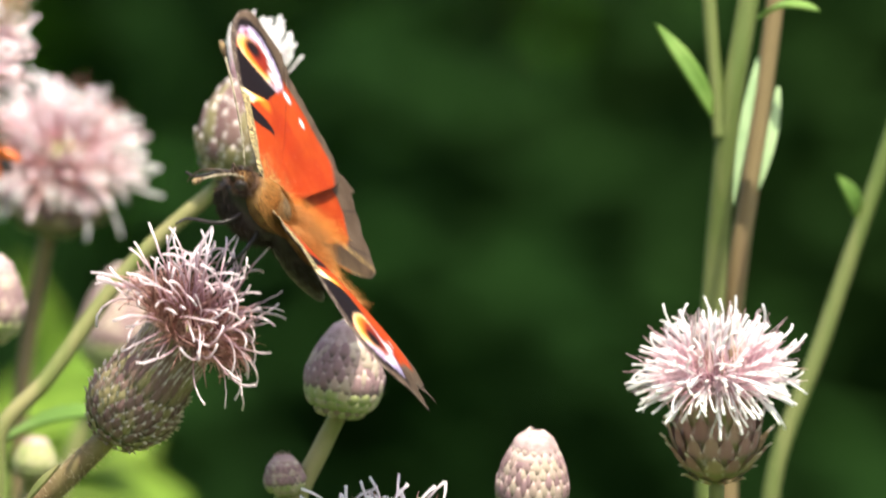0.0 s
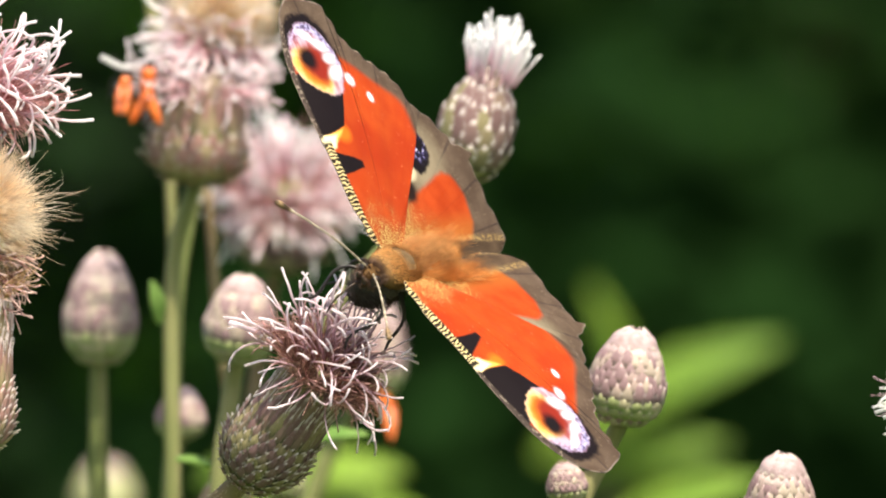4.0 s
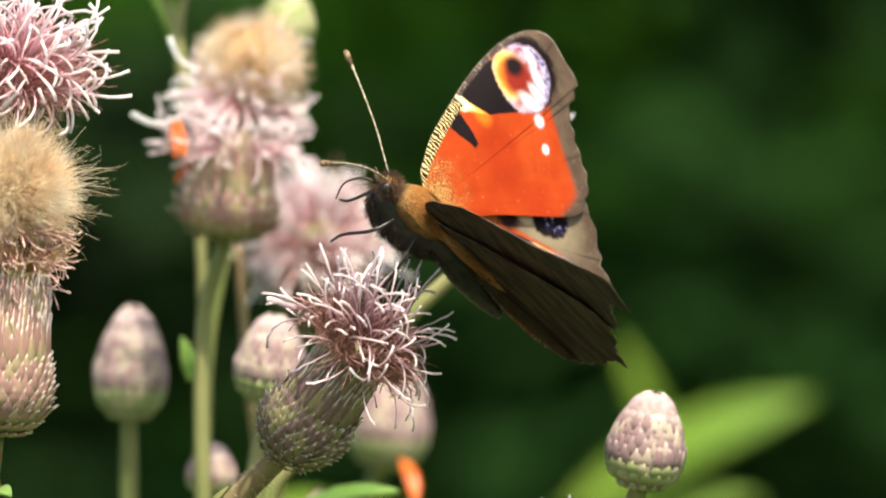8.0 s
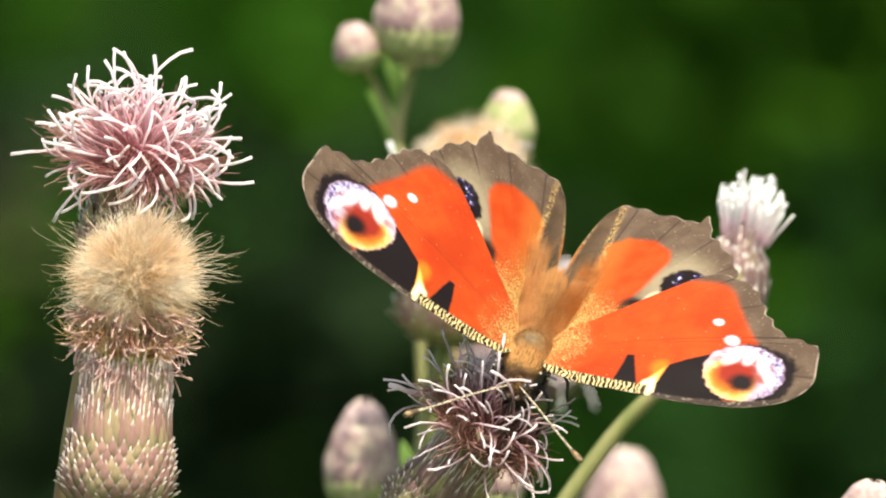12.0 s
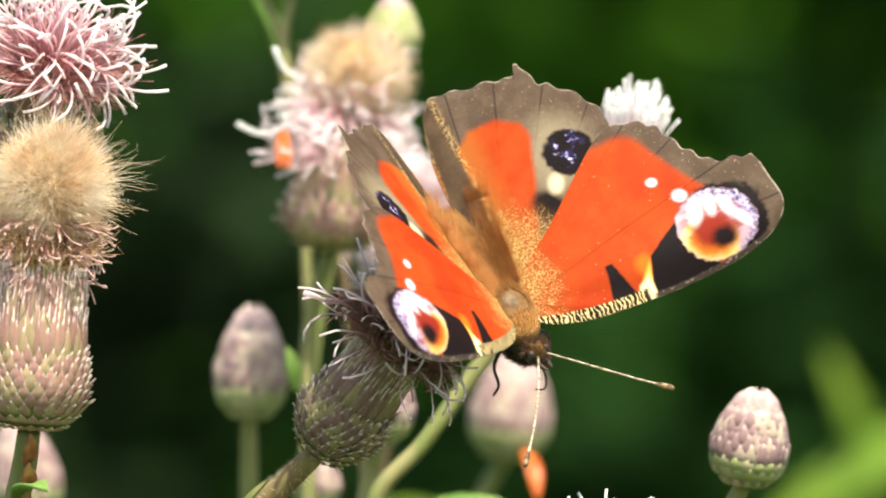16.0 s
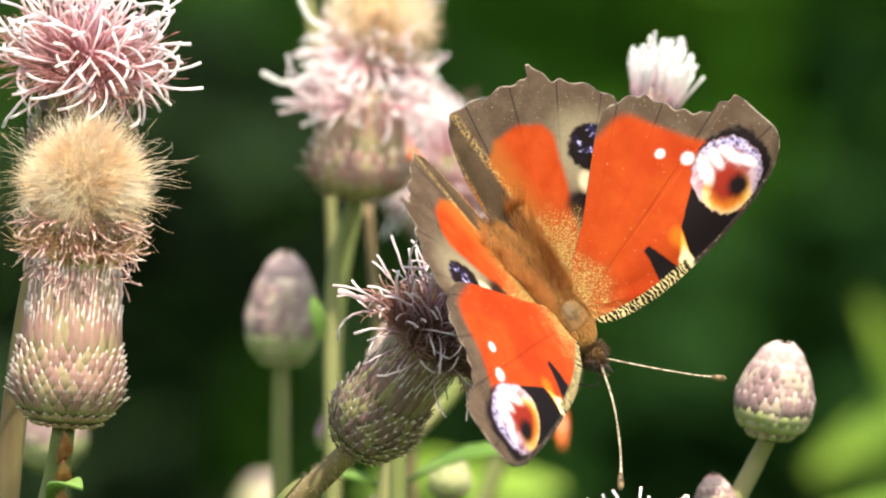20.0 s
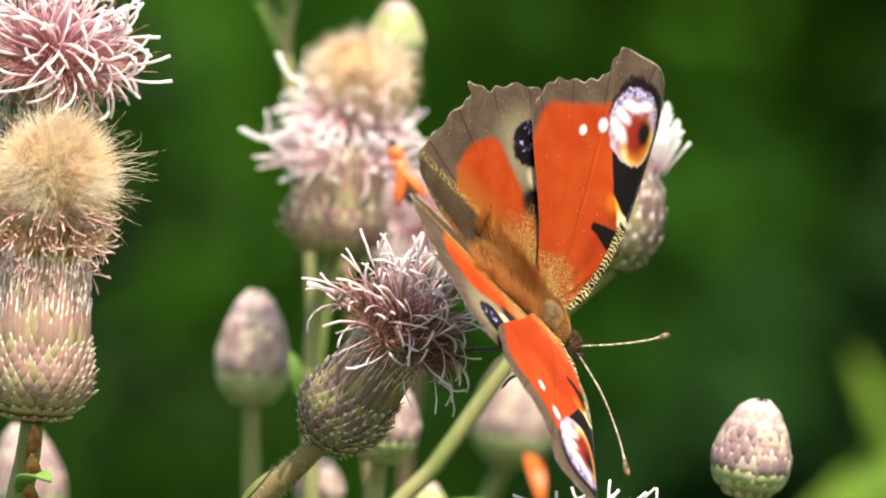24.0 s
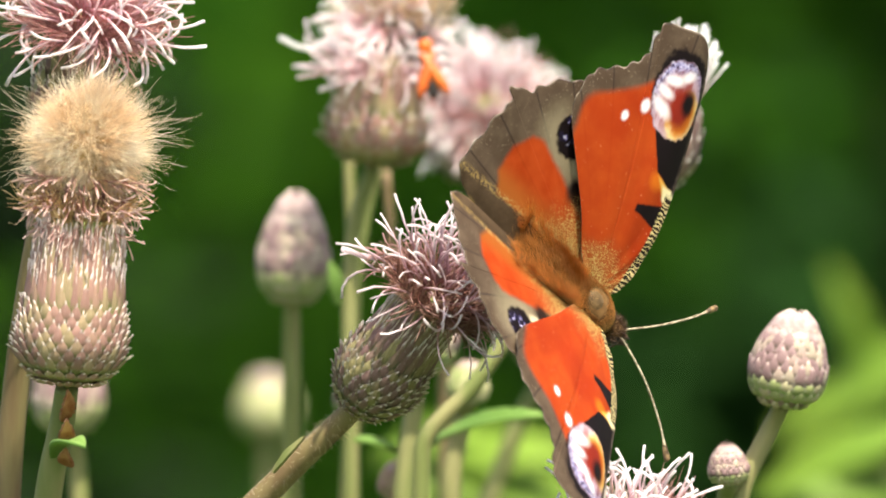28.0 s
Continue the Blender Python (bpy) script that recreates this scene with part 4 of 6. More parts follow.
def round_head(key, label, centre, base, y, kind, count, radius, length, rng_seed, toward=(0, -0.5, 1), spread=100, size=1.0, tone="purple", core=PINK_CORE, shape="urn", foot=(), stem_mat=STEM, droop=0.05, rows=7, across=15, low=0.0):
    """A flower further back: florets on a cup on a stalk."""
    rng = random.Random(rng_seed)
    t = thistle(label, centre, y)
    b = at_depth(*base, y)
    way = Vector(toward).normalized()
    involucre(t, b, way, radius, length, shape, tone, rows, across, rng)
    mouth = b + way * length * 0.95
    if core is not None:
        strands("core", mouth - way * 0.001, way, count * 3, 0.0062 * size, 88, radius * 0.75, core, t, rng, 0.12, 0.3, "inner florets")
    florets(t, mouth, way, kind, count, radius * 0.72, spread, rng, size, droop, low)
    stem(t, to_ground([b] + [at_depth(px, py, y + 0.002) for px, py in foot]), 0.0009, 0.0011, stem_mat)
    BACK[key] = t
    return t, rng, mouth, way


def bud(key, label, centre, wide, tall, y, seed, lean=(0, -0.1, 1), foot=(), stem_mat=STEM, thick=0.0010, name="thistle_bud", tone="bud"):
    """A closed, egg-shaped bud with a pale tip."""
    rng = random.Random(seed)
    t = thistle(label, centre, y, "closed thistle buds", name)
    way = Vector(lean).normalized()
    ln, r = mm(tall, y), mm(wide, y) / 2
    b = at_depth(*centre, y) - way * ln * 0.5
    cup, m = involucre(t, b, way, r * 0.94, ln, "bud", tone, 11, 20, rng, BUD_TOP)
    bm = bmesh.new()
    turned(bm, [(r * 0.86 * cup_radius("bud", 0.80 + 0.20 * i / 8) * (1.0 - 0.9 * (i / 8) ** 4), ln * (0.80 + 0.22 * math.sin(i / 8 * 1.571))) for i in range(9)], 18, 0.0001, rng)
    part("bud_tip", bm, BUD_TOP, t, "pale cream tip flushed with pink", at=m)
    strands("tip_hairs", b + way * ln * 0.95, way, 30, 0.0007, 40, r * 0.30, DRY_PINK, t, rng, 0.08, 0.3, "pinkish floret tips")
    stem(t, to_ground([b + way * 0.0004] + [at_depth(px, py, y + 0.002) for px, py in foot]), thick, thick * 1.5, stem_mat)
    BACK[key] = t
    return t


def middle_seed():
    t, rng, mouth, way = round_head("seed", "creeping thistle head with pink florets and tan seed down", (600, 200), (552, 420), 0.10, "deep pinkcurl", 130, 0.0056, 0.0126, 41, (0.12, -0.20, 1), 104, 0.86, "green", None, "tall", ((516, 560), (514, 900)), droop=0.0, rows=9, across=20, low=30)
    middle = at_depth(602, 114, 0.10)
    seed_mass(t, middle, way, 0.0046)
    down_ball("pappus", middle, way, 0.0067, 4600, t, rng, 0.05, "tan fluffy seed down")
    florets(t, middle - way * 0.0040 + Vector((-0.0008, -0.0012, 0)), way, "deep pinkcurl deep white", 170, 0.0050, 122, rng, 0.74, 0.15, 56)
    florets(t, middle - way * 0.0010 + Vector((-0.0016, -0.0014, 0)), way + Vector((-0.5, -0.3, 0)), "deep pinkcurl white", 90, 0.0056, 88, rng, 0.60, 0.0, 34)
    a, b = at_depth(492, 190, 0.09), at_depth(388, 196, 0.088)
    curl_part(t, [a, a.lerp(b, 0.55) + Vector((0, 0, -0.0014)), b], WHITE_FLORET, "long white floret standing off alone")
    a, b = at_depth(510, 120, 0.09), at_depth(455, 62, 0.088)
    curl_part(t, [a, a.lerp(b, 0.5) + Vector((-0.0006, 0, -0.0006)), b], WHITE_FLORET, "long white floret standing off alone")
    leaf(t, at_depth(492, 668, 0.10), at_depth(478, 590, 0.098), (0.6, -1, 0), 0.0019, LEAF, 0.05)
    # twin stalk of the neighbouring shoot
    stem(t, to_ground([at_depth(576, 430, 0.12), at_depth(594, 660, 0.12), at_depth(622, 900, 0.12)]), 0.0006, 0.0008, RED_STEM, "side_stem")


def upper_shoot():
    """The shoot that rises behind the seed head, with closed buds at its top."""
    t = thing("thistle_shoot", at_depth(470, 100, 0.14) * 1.0, "thin green thistle shoot with small side leaf", "thistle")
    t.location.z = 0
    ORIGIN[t.name] = Matrix.Translation(t.location)
    stem(t, to_ground([at_depth(515, -260, 0.14), at_depth(492, -80, 0.14), at_depth(470, 60, 0.14), at_depth(500, 260, 0.14), at_depth(518, 700, 0.14)]), 0.0006, 0.0007)
    leaf(t, at_depth(462, 80, 0.138), at_depth(418, -30, 0.13), (0.8, -1, 0.2), 0.003, LEAF, 0.1)
    leaf(t, at_depth(474, 30, 0.138), at_depth(440, -110, 0.13), (0.5, -1, 0.2), 0.0024, LEAF, 0.1)
    BACK["shoot"] = t


def right_group():
    """Tall stalks that stand beside the white flower."""
    y = 0.07
    t = thing("tall_stalks", (at_depth(1950, 300, y).x, y + 0.02, 0), "pair of green and reddish stalks with narrow leaves", "plant stalk")
    stem(t, to_ground([at_depth(2000, -120, y), at_depth(1975, 120, y), at_depth(1940, 330, y), at_depth(1912, 640, y + 0.004), at_depth(1900, 900, y + 0.006)]), 0.0012, 0.0016, TALL_STEM)
    stem(t, to_ground([at_depth(2052, -120, y + 0.006), at_depth(2015, 180, y + 0.006), at_depth(1985, 400, y + 0.006), at_depth(1948, 660, y + 0.006), at_depth(1935, 900, y + 0.01)]), 0.0010, 0.0014, TALL_RED)
    stem(t, [at_depth(1892, -120, y), at_depth(1904, 160, y), at_depth(1919, 335, y), at_depth(1922, 380, y)], 0.0008, 0.0009, TALL_STEM, "side_stem")
    leaf(t, at_depth(1914, 345, y), at_depth(1810, 178, y - 0.004), (0.8, -1, 0.1), 0.0024, LEAF, 0.06, label="narrow green leaf with paler rim")
    leaf(t, at_depth(1990, 236, y - 0.003), at_depth(1945, 500, y - 0.006), (-0.3, -1, 0.1), 0.0012, PALE_LEAF, 0.05, label="pale hanging leaf")
    leaf(t, at_depth(2026, 290, y), at_depth(1992, 470, y - 0.004), (0.5, -1, 0.1), 0.0013, PALE_LEAF, 0.05, label="pale hanging leaf")
    leaf(t, at_depth(1990, 165, y - 0.004), at_depth(2098, 152, y - 0.01), (0, -0.5, 1), 0.0022, LEAF, 0.12)
    BACK["stalks"] = t
    s = thing("leaning_stalk", (at_depth(2120, 700, 0.09).x, 0.11, 0), "slender leaning green stalk with one small leaf", "plant stalk")
    stem(s, to_ground([at_depth(2290, 180, 0.09), at_depth(2205, 440, 0.09), at_depth(2110, 720, 0.09), at_depth(2010, 1040, 0.09)], -0.03), 0.0009, 0.0012, TALL_STEM)
    leaf(s, at_depth(2168, 520, 0.09), at_depth(2132, 446, 0.086), (0.7, -1, 0.1), 0.0021, LEAF, 0.1)
    BACK["leaning"] = s


main_flower()
left_pink()
left_seed()
low_pink()
middle_seed()
upper_shoot()
round_head("pink", "pale pink creeping thistle flower, fully open, behind the seed head", (735, 340), (715, 515), 0.16, "deep slimwhite deep white", 220, 0.0060, 0.0116, 42, (0.10, -0.75, 0.9), 100, 1.06, "bud", PINK_CORE, "urn", ((690, 640), (660, 900)), RED_STEM)
_, WHITE_RNG, tuft, lean = round_head("white", "white creeping thistle flower opening from a plump green head", (1080, 250), (1030, 412), 0.06, "white", 90, 0.0044, 0.0130, 43, (0.28, -0.16, 1), 19, 0.74, "purple", None, "bud", ((868, 560), (719, 760), (630, 879)), droop=0.0)
florets(BACK["white"], tuft + lean * 0.0016, lean, "white", 40, 0.0020, 12, WHITE_RNG, 0.74)
round_head("right", "brilliant white-pink creeping thistle flower, fully open", (1915, 785), (1916, 985), 0.025, "white white slimwhite", 300, 0.0046, 0.0145, 44, (-0.02, -0.45, 1), 122, 0.92, "green", WHITE_CORE, "urn", ((1915, 1150), (1905, 1400)))
right_group()
bud("bud_right", "mauve thistle bud with a pale tip on a leaning stalk", (1304, 757), 150, 172, 0.03, 51, (0.16, -0.12, 1), ((1268, 880), (1215, 1000), (1190, 1300)))
bud("bud_pale", "tall pale thistle bud on a straight stalk", (412, 622), 140, 196, 0.115, 52, (0.05, -0.1, 1), ((408, 800), (408, 1100)))
bud("bud_mid", "large pale thistle bud on a leaning stalk", (872, 690), 158, 190, 0.18, 53, (0.12, -0.1, 1), ((845, 800), (795, 900), (740, 1100)))
bud("bud_low", "mauve thistle bud half hidden by the flower", (628, 668), 138, 156, 0.08, 54, (0.10, -0.15, 1), ((612, 790), (590, 1000)))
bud("bud_edge", "pale round thistle bud low at the edge", (12, 815), 140, 178, 0.13, 55, (-0.12, -0.1, 1), ((30, 950), (40, 1200)))
bud("bud_far", "mauve thistle bud with streaked bracts", (1590, 985), 138, 170, 0.02, 56, (0.05, -0.3, 1), ((1585, 1100), (1590, 1400)))
bud("bud_small", "small grey-violet thistle bud", (529, 828), 96, 92, 0.11, 57, (0.05, -0.1, 1), ((515, 900), (510, 1100)))
bud("bud_green", "small pale green thistle bud", (722, 905), 82, 78, 0.10, 63, (0.1, -0.1, 1), ((712, 960), (690, 1100)), tone="bud_base")
bud("bud_dim", "pale green thistle bud behind the stalks", (395, 908), 118, 112, 0.45, 64, (0, -0.1, 1), ((395, 990), (398, 1200)), tone="bud_base")
bud("bud_tiny", "tiny green thistle bud", (593, 982), 68, 66, 0.09, 58, (0, -0.1, 1), ((600, 1050), (604, 1200)), tone="green")
bud("bud_side", "tiny thistle bud beside a larger one", (1196, 942), 78, 72, 0.03, 59, (-0.1, -0.1, 1), ((1192, 1000), (1195, 1300)))
bud("bud_behind", "pale green closed thistle bud behind the seed head", (664, 30), 104, 112, 0.13, 60, (0.05, -0.1, 1), ((640, 150), (560, 420), (520, 700)), thick=0.0005, tone="bud_base")
bud("bud_top", "mauve thistle bud at the top of a shoot", (504, -170), 160, 200, 0.12, 61, (0.05, -0.05, 1), ((495, -60), (470, 60), (500, 260), (518, 700)), thick=0.0005)
bud("bud_topside", "small pale bud at the top of a shoot", (398, -105), 92, 84, 0.12, 62, (-0.3, -0.05, 1), ((430, -40), (470, 60), (500, 260), (518, 700)), thick=0.0005)


def hanging_petal():
    t = thing("orange_petal", at_depth(905, 770, 0.165), "bright orange fallen petal hanging below a bud", "petal")
    bm = bmesh.new()
    leaf_mesh(bm, at_depth(893, 762, 0.165), at_depth(918, 852, 0.16), (0.4, -1, 0.1), 0.0020, 0.14)
    part("petal", bm, ORANGE, t)
    BACK["petal"] = t


hanging_petal()


def leaf_thing(key, name, label, y, stalk, blades, material):
    """A leafy sprig: blades of (base, tip, width)."""
    t = thing(name, (at_depth(*stalk[-1], y).x, y, 0), label, "leaf")
    stem(t, to_ground([at_depth(px, py, y) for px, py in stalk]), 0.0009, 0.0015)
    for b, e, w, n in blades:
        leaf(t, at_depth(*b, y), at_depth(*e, y - 0.01), n, mm(w, y), material, 0.07, "blade", 0.06)
    BACK[key] = t


leaf_thing("leaf_low", "leaf_sprig", "fresh green lance-shaped leaf among the stalks", 0.09, [(640, 925), (632, 1000), (630, 1200)], [((640, 922), (862, 862), 62, (0.1, -0.6, 1)), ((632, 960), (520, 905), 50, (-0.1, -0.7, 1))], LEAF)
leaf_thing("leaf_right", "sunlit_sprig", "bright yellow-green leaves in full sun, far behind", 0.85, [(1530, 860), (1440, 1000), (1400, 1300)], [((1340, 905), (1775, 695), 105, (-0.2, -1, 0.7)), ((1520, 850), (1428, 590), 50, (0.6, -1, -0.25)), ((1400, 930), (1680, 885), 70, (0, -1, 0.6))], BRIGHT_LEAF)
leaf_thing("leaf_floor", "sunlit_sprig", "broad bright green leaves low behind the flowers", 0.5, [(760, 1010), (760, 1200), (760, 1400)], [((600, 985), (930, 930), 120, (0, -0.7, 0.9)), ((980, 1030), (640, 1010), 120, (0.2, -0.8, 0.8)), ((560, 950), (760, 890), 90, (-0.1, -0.7, 0.9))], BRIGHT_LEAF)
leaf_thing("leaf_corner", "sunlit_sprig", "bright green leaves at the foot of the bud", 0.5, [(1480, 960), (1450, 1100), (1440, 1400)], [((1240, 1010), (1560, 880), 90, (0.1, -0.9, 0.7)), ((1580, 1040), (1300, 1000), 80, (0, -0.9, 0.5))], BRIGHT_LEAF)


# ---------------------------------------------------------------- the butterfly
def outline(points, wave, steps=5):
    """The closed edge of a wing in mm, with small scallops on its outer part."""
    pts = [Vector((u, v, 0)) for u, v in points]
    out = []
    n = len(pts)
    for i in range(n):
        p0, p1, p2, p3 = pts[i - 1], pts[i], pts[(i + 1) % n], pts[(i + 2) % n]
        for k in range(steps):
            t = k / steps
            q = 0.5 * ((2 * p1) + (p2 - p0) * t + (2 * p0 - 5 * p1 + 4 * p2 - p3) * t * t + (3 * p1 - p0 - 3 * p2 + p3) * t ** 3)
            if wave[0] <= i < wave[1]:
                d = (p2 - p1).normalized()
                q += Vector((-d.y, d.x, 0)) * 0.22 * math.sin(2 * math.pi * t)
            out.append(q)
    return out


def wing(name, points, root, wave, side, upper, owner, label, arch):
    """A thin cambered wing, the upper face and the underside of one mesh."""
    edge = outline(points, wave)
    n, rings = len(edge), 14
    root = Vector((*root, 0))
    verts = []
    for layer in (0.04, -0.04):
        for r in range(rings + 1):
            s = r / (rings - 1) * 0.9935 if r < rings else 1.0
            for k, e in enumerate(edge):
                p = root.lerp(e, s)
                ang = math.atan2(p.y - root.y, p.x - root.x)
                z = arch * math.sin(math.pi * min(1, p.x / 30)) - 0.045 * max(0.0, p.y - 0.5) ** 2 * min(1, p.x / 24) + 0.10 * math.sin(ang * 15) * s + layer * (1 if r < rings else 0.4)
                verts.append((side * p.x * 0.001, p.y * 0.001, z * 0.001))
    faces, mats = [], []
    per = (rings + 1) * n
    for layer in (0, 1):
        for r in range(rings):
            for k in range(n):
                a, b = layer * per + r * n + k, layer * per + r * n + (k + 1) % n
                q = (a, b, b + n, a + n)
                # points run clockwise seen from above on the right side
                flip = (side > 0) == (layer == 0)
                faces.append(q[::-1] if not flip else q)
                mats.append(2 if r == rings - 1 else layer)
    for k in range(n):
        a, b = rings * n + k, rings * n + (k + 1) % n
        faces.append((a, b, per + b, per + a))
        mats.append(1)
    me = bpy.data.meshes.new(name)
    me.from_pydata(verts, [], faces)
    me.materials.append(upper)
    me.materials.append(UNDERSIDE)
    me.materials.append(FRINGE)
    me.polygons.foreach_set("material_index", mats)
    bm = bmesh.new()
    bm.from_mesh(me)
    bmesh.ops.remove_doubles(bm, verts=bm.verts, dist=1e-7)
    bmesh.ops.recalc_face_normals(bm, faces=bm.faces)
    bm.to_mesh(me)
    bm.free()
    return piece(name, me, None, owner, label)


FORE_EDGE = [(1.2, 2.2), (3, 4.3), (8, 5.8), (14, 6.3), (20, 6.3), (26, 5.7), (30, 4.3), (32, 2.0), (31.7, -1.4), (31.2, -3.9), (29.5, -4.75), (27, -5.3), (25.4, -6.8), (24.1, -8.6), (22.9, -11.0), (21.6, -12.4), (18.8, -13.5), (16.2, -13.0), (12, -9.8), (7.6, -6.2), (3, -3), (1.0, -1)]
HIND_EDGE = [(1, 0.5), (8, -4.5), (17.0, -12.0), (17.8, -15.8), (16.4, -18.8), (14.0, -21.2), (12.4, -22.4), (11.4, -25.0), (10.0, -23.9), (7.9, -24.4), (4.6, -24.8), (1.6, -25.3), (-0.4, -23.9), (-1.7, -17.5), (-1.3, -10), (0.2, -3)]


def coat(name, centre, radii, count, length, lean, material, owner, rng, thick=0.05, keep=None):
    """Fur on an egg-shaped body, in mm."""
    verts, faces = [], []
    for i in range(count):
        d = Vector((rng.gauss(0, 1), rng.gauss(0, 1), rng.gauss(0, 1))).normalized()
        if keep and not keep(d):
            continue
        p = Vector((d.x * radii[0], d.y * radii[1], d.z * radii[2])) * 0.97 + Vector(centre)
        nrm = Vector((d.x / radii[0], d.y / radii[1], d.z / radii[2])).normalized()
        way = (nrm + Vector(lean) + Vector((rng.gauss(0, 0.25), rng.gauss(0, 0.25), rng.gauss(0, 0.25)))).normalized()
        ln = length * rng.uniform(0.5, 1.15)
        s = way.orthogonal().normalized()
        o = way.cross(s)
        k = len(verts)
        for h, w in ((0, 1), (0.55, 0.7), (1.0, 0.12)):
            q = p + way * ln * h + Vector((0, -0.2 * h * h * ln, 0))
            for v in (s, -s * 0.5 + o * 0.87, -s * 0.5 - o * 0.87):
                verts.append((q + v * thick * w) * 0.001)
        for r in (0, 3):
            for e in range(3):
                a, b = k + r + e, k + r + (e + 1) % 3
                faces.append((a, b, b + 3, a + 3))
    me = bpy.data.meshes.new(name)
    me.from_pydata(verts, [], faces)
    return tagged(piece(name, me, material, owner), kind="stuff")


def egg(bm, centre, radii, seg=18):
    m = Matrix.Translation(Vector(centre) * 0.001) @ Matrix.Diagonal((*(r * 0.001 for r in radii), 1))
    bmesh.ops.create_uvsphere(bm, u_segments=seg, v_segments=seg // 2 + 3, radius=1.0, matrix=m)


def wing_hair(owner, side, rng):
    """Soft golden hair on the inner half of a hindwing, lying along it."""
    verts, faces = [], []
    for i in range(2600):
        v = -0.5 - min(12.0, rng.expovariate(1 / 4.2))
        u = 0.1 + (1.6 - 0.08 * v) * rng.random() ** 1.2
        p = Vector((side * u, v, 0.7 * math.sin(math.pi * min(1, u / 30)) + 0.05))
        way = Vector((side * (0.10 + 0.05 * u + rng.gauss(0, 0.2)), -1.0, rng.uniform(0.15, 1.0))).normalized()
        ln = rng.uniform(1.2, 3.8)
        s = Vector((0.007, 0, 0))
        k = len(verts)
        for h, w in ((0, 1), (0.5, 0.8), (1.0, 0.15)):
            q = p + way * ln * h - Vector((0, 0, 0.12 * h * h))
            verts += [(q - s * w) * 0.001, (q + s * w) * 0.001, (q + Vector((0, 0, 0.04 * w))) * 0.001]
        for o in (0, 3):
            for e in range(3):
                a, b = k + o + e, k + o + (e + 1) % 3
                faces.append((a, b, b + 3, a + 3))
    me = bpy.data.meshes.new("hair")
    me.from_pydata(verts, [], faces)
    tagged(piece("hair", me, ORANGE_FUR, owner, "golden brown hair"), kind="stuff")


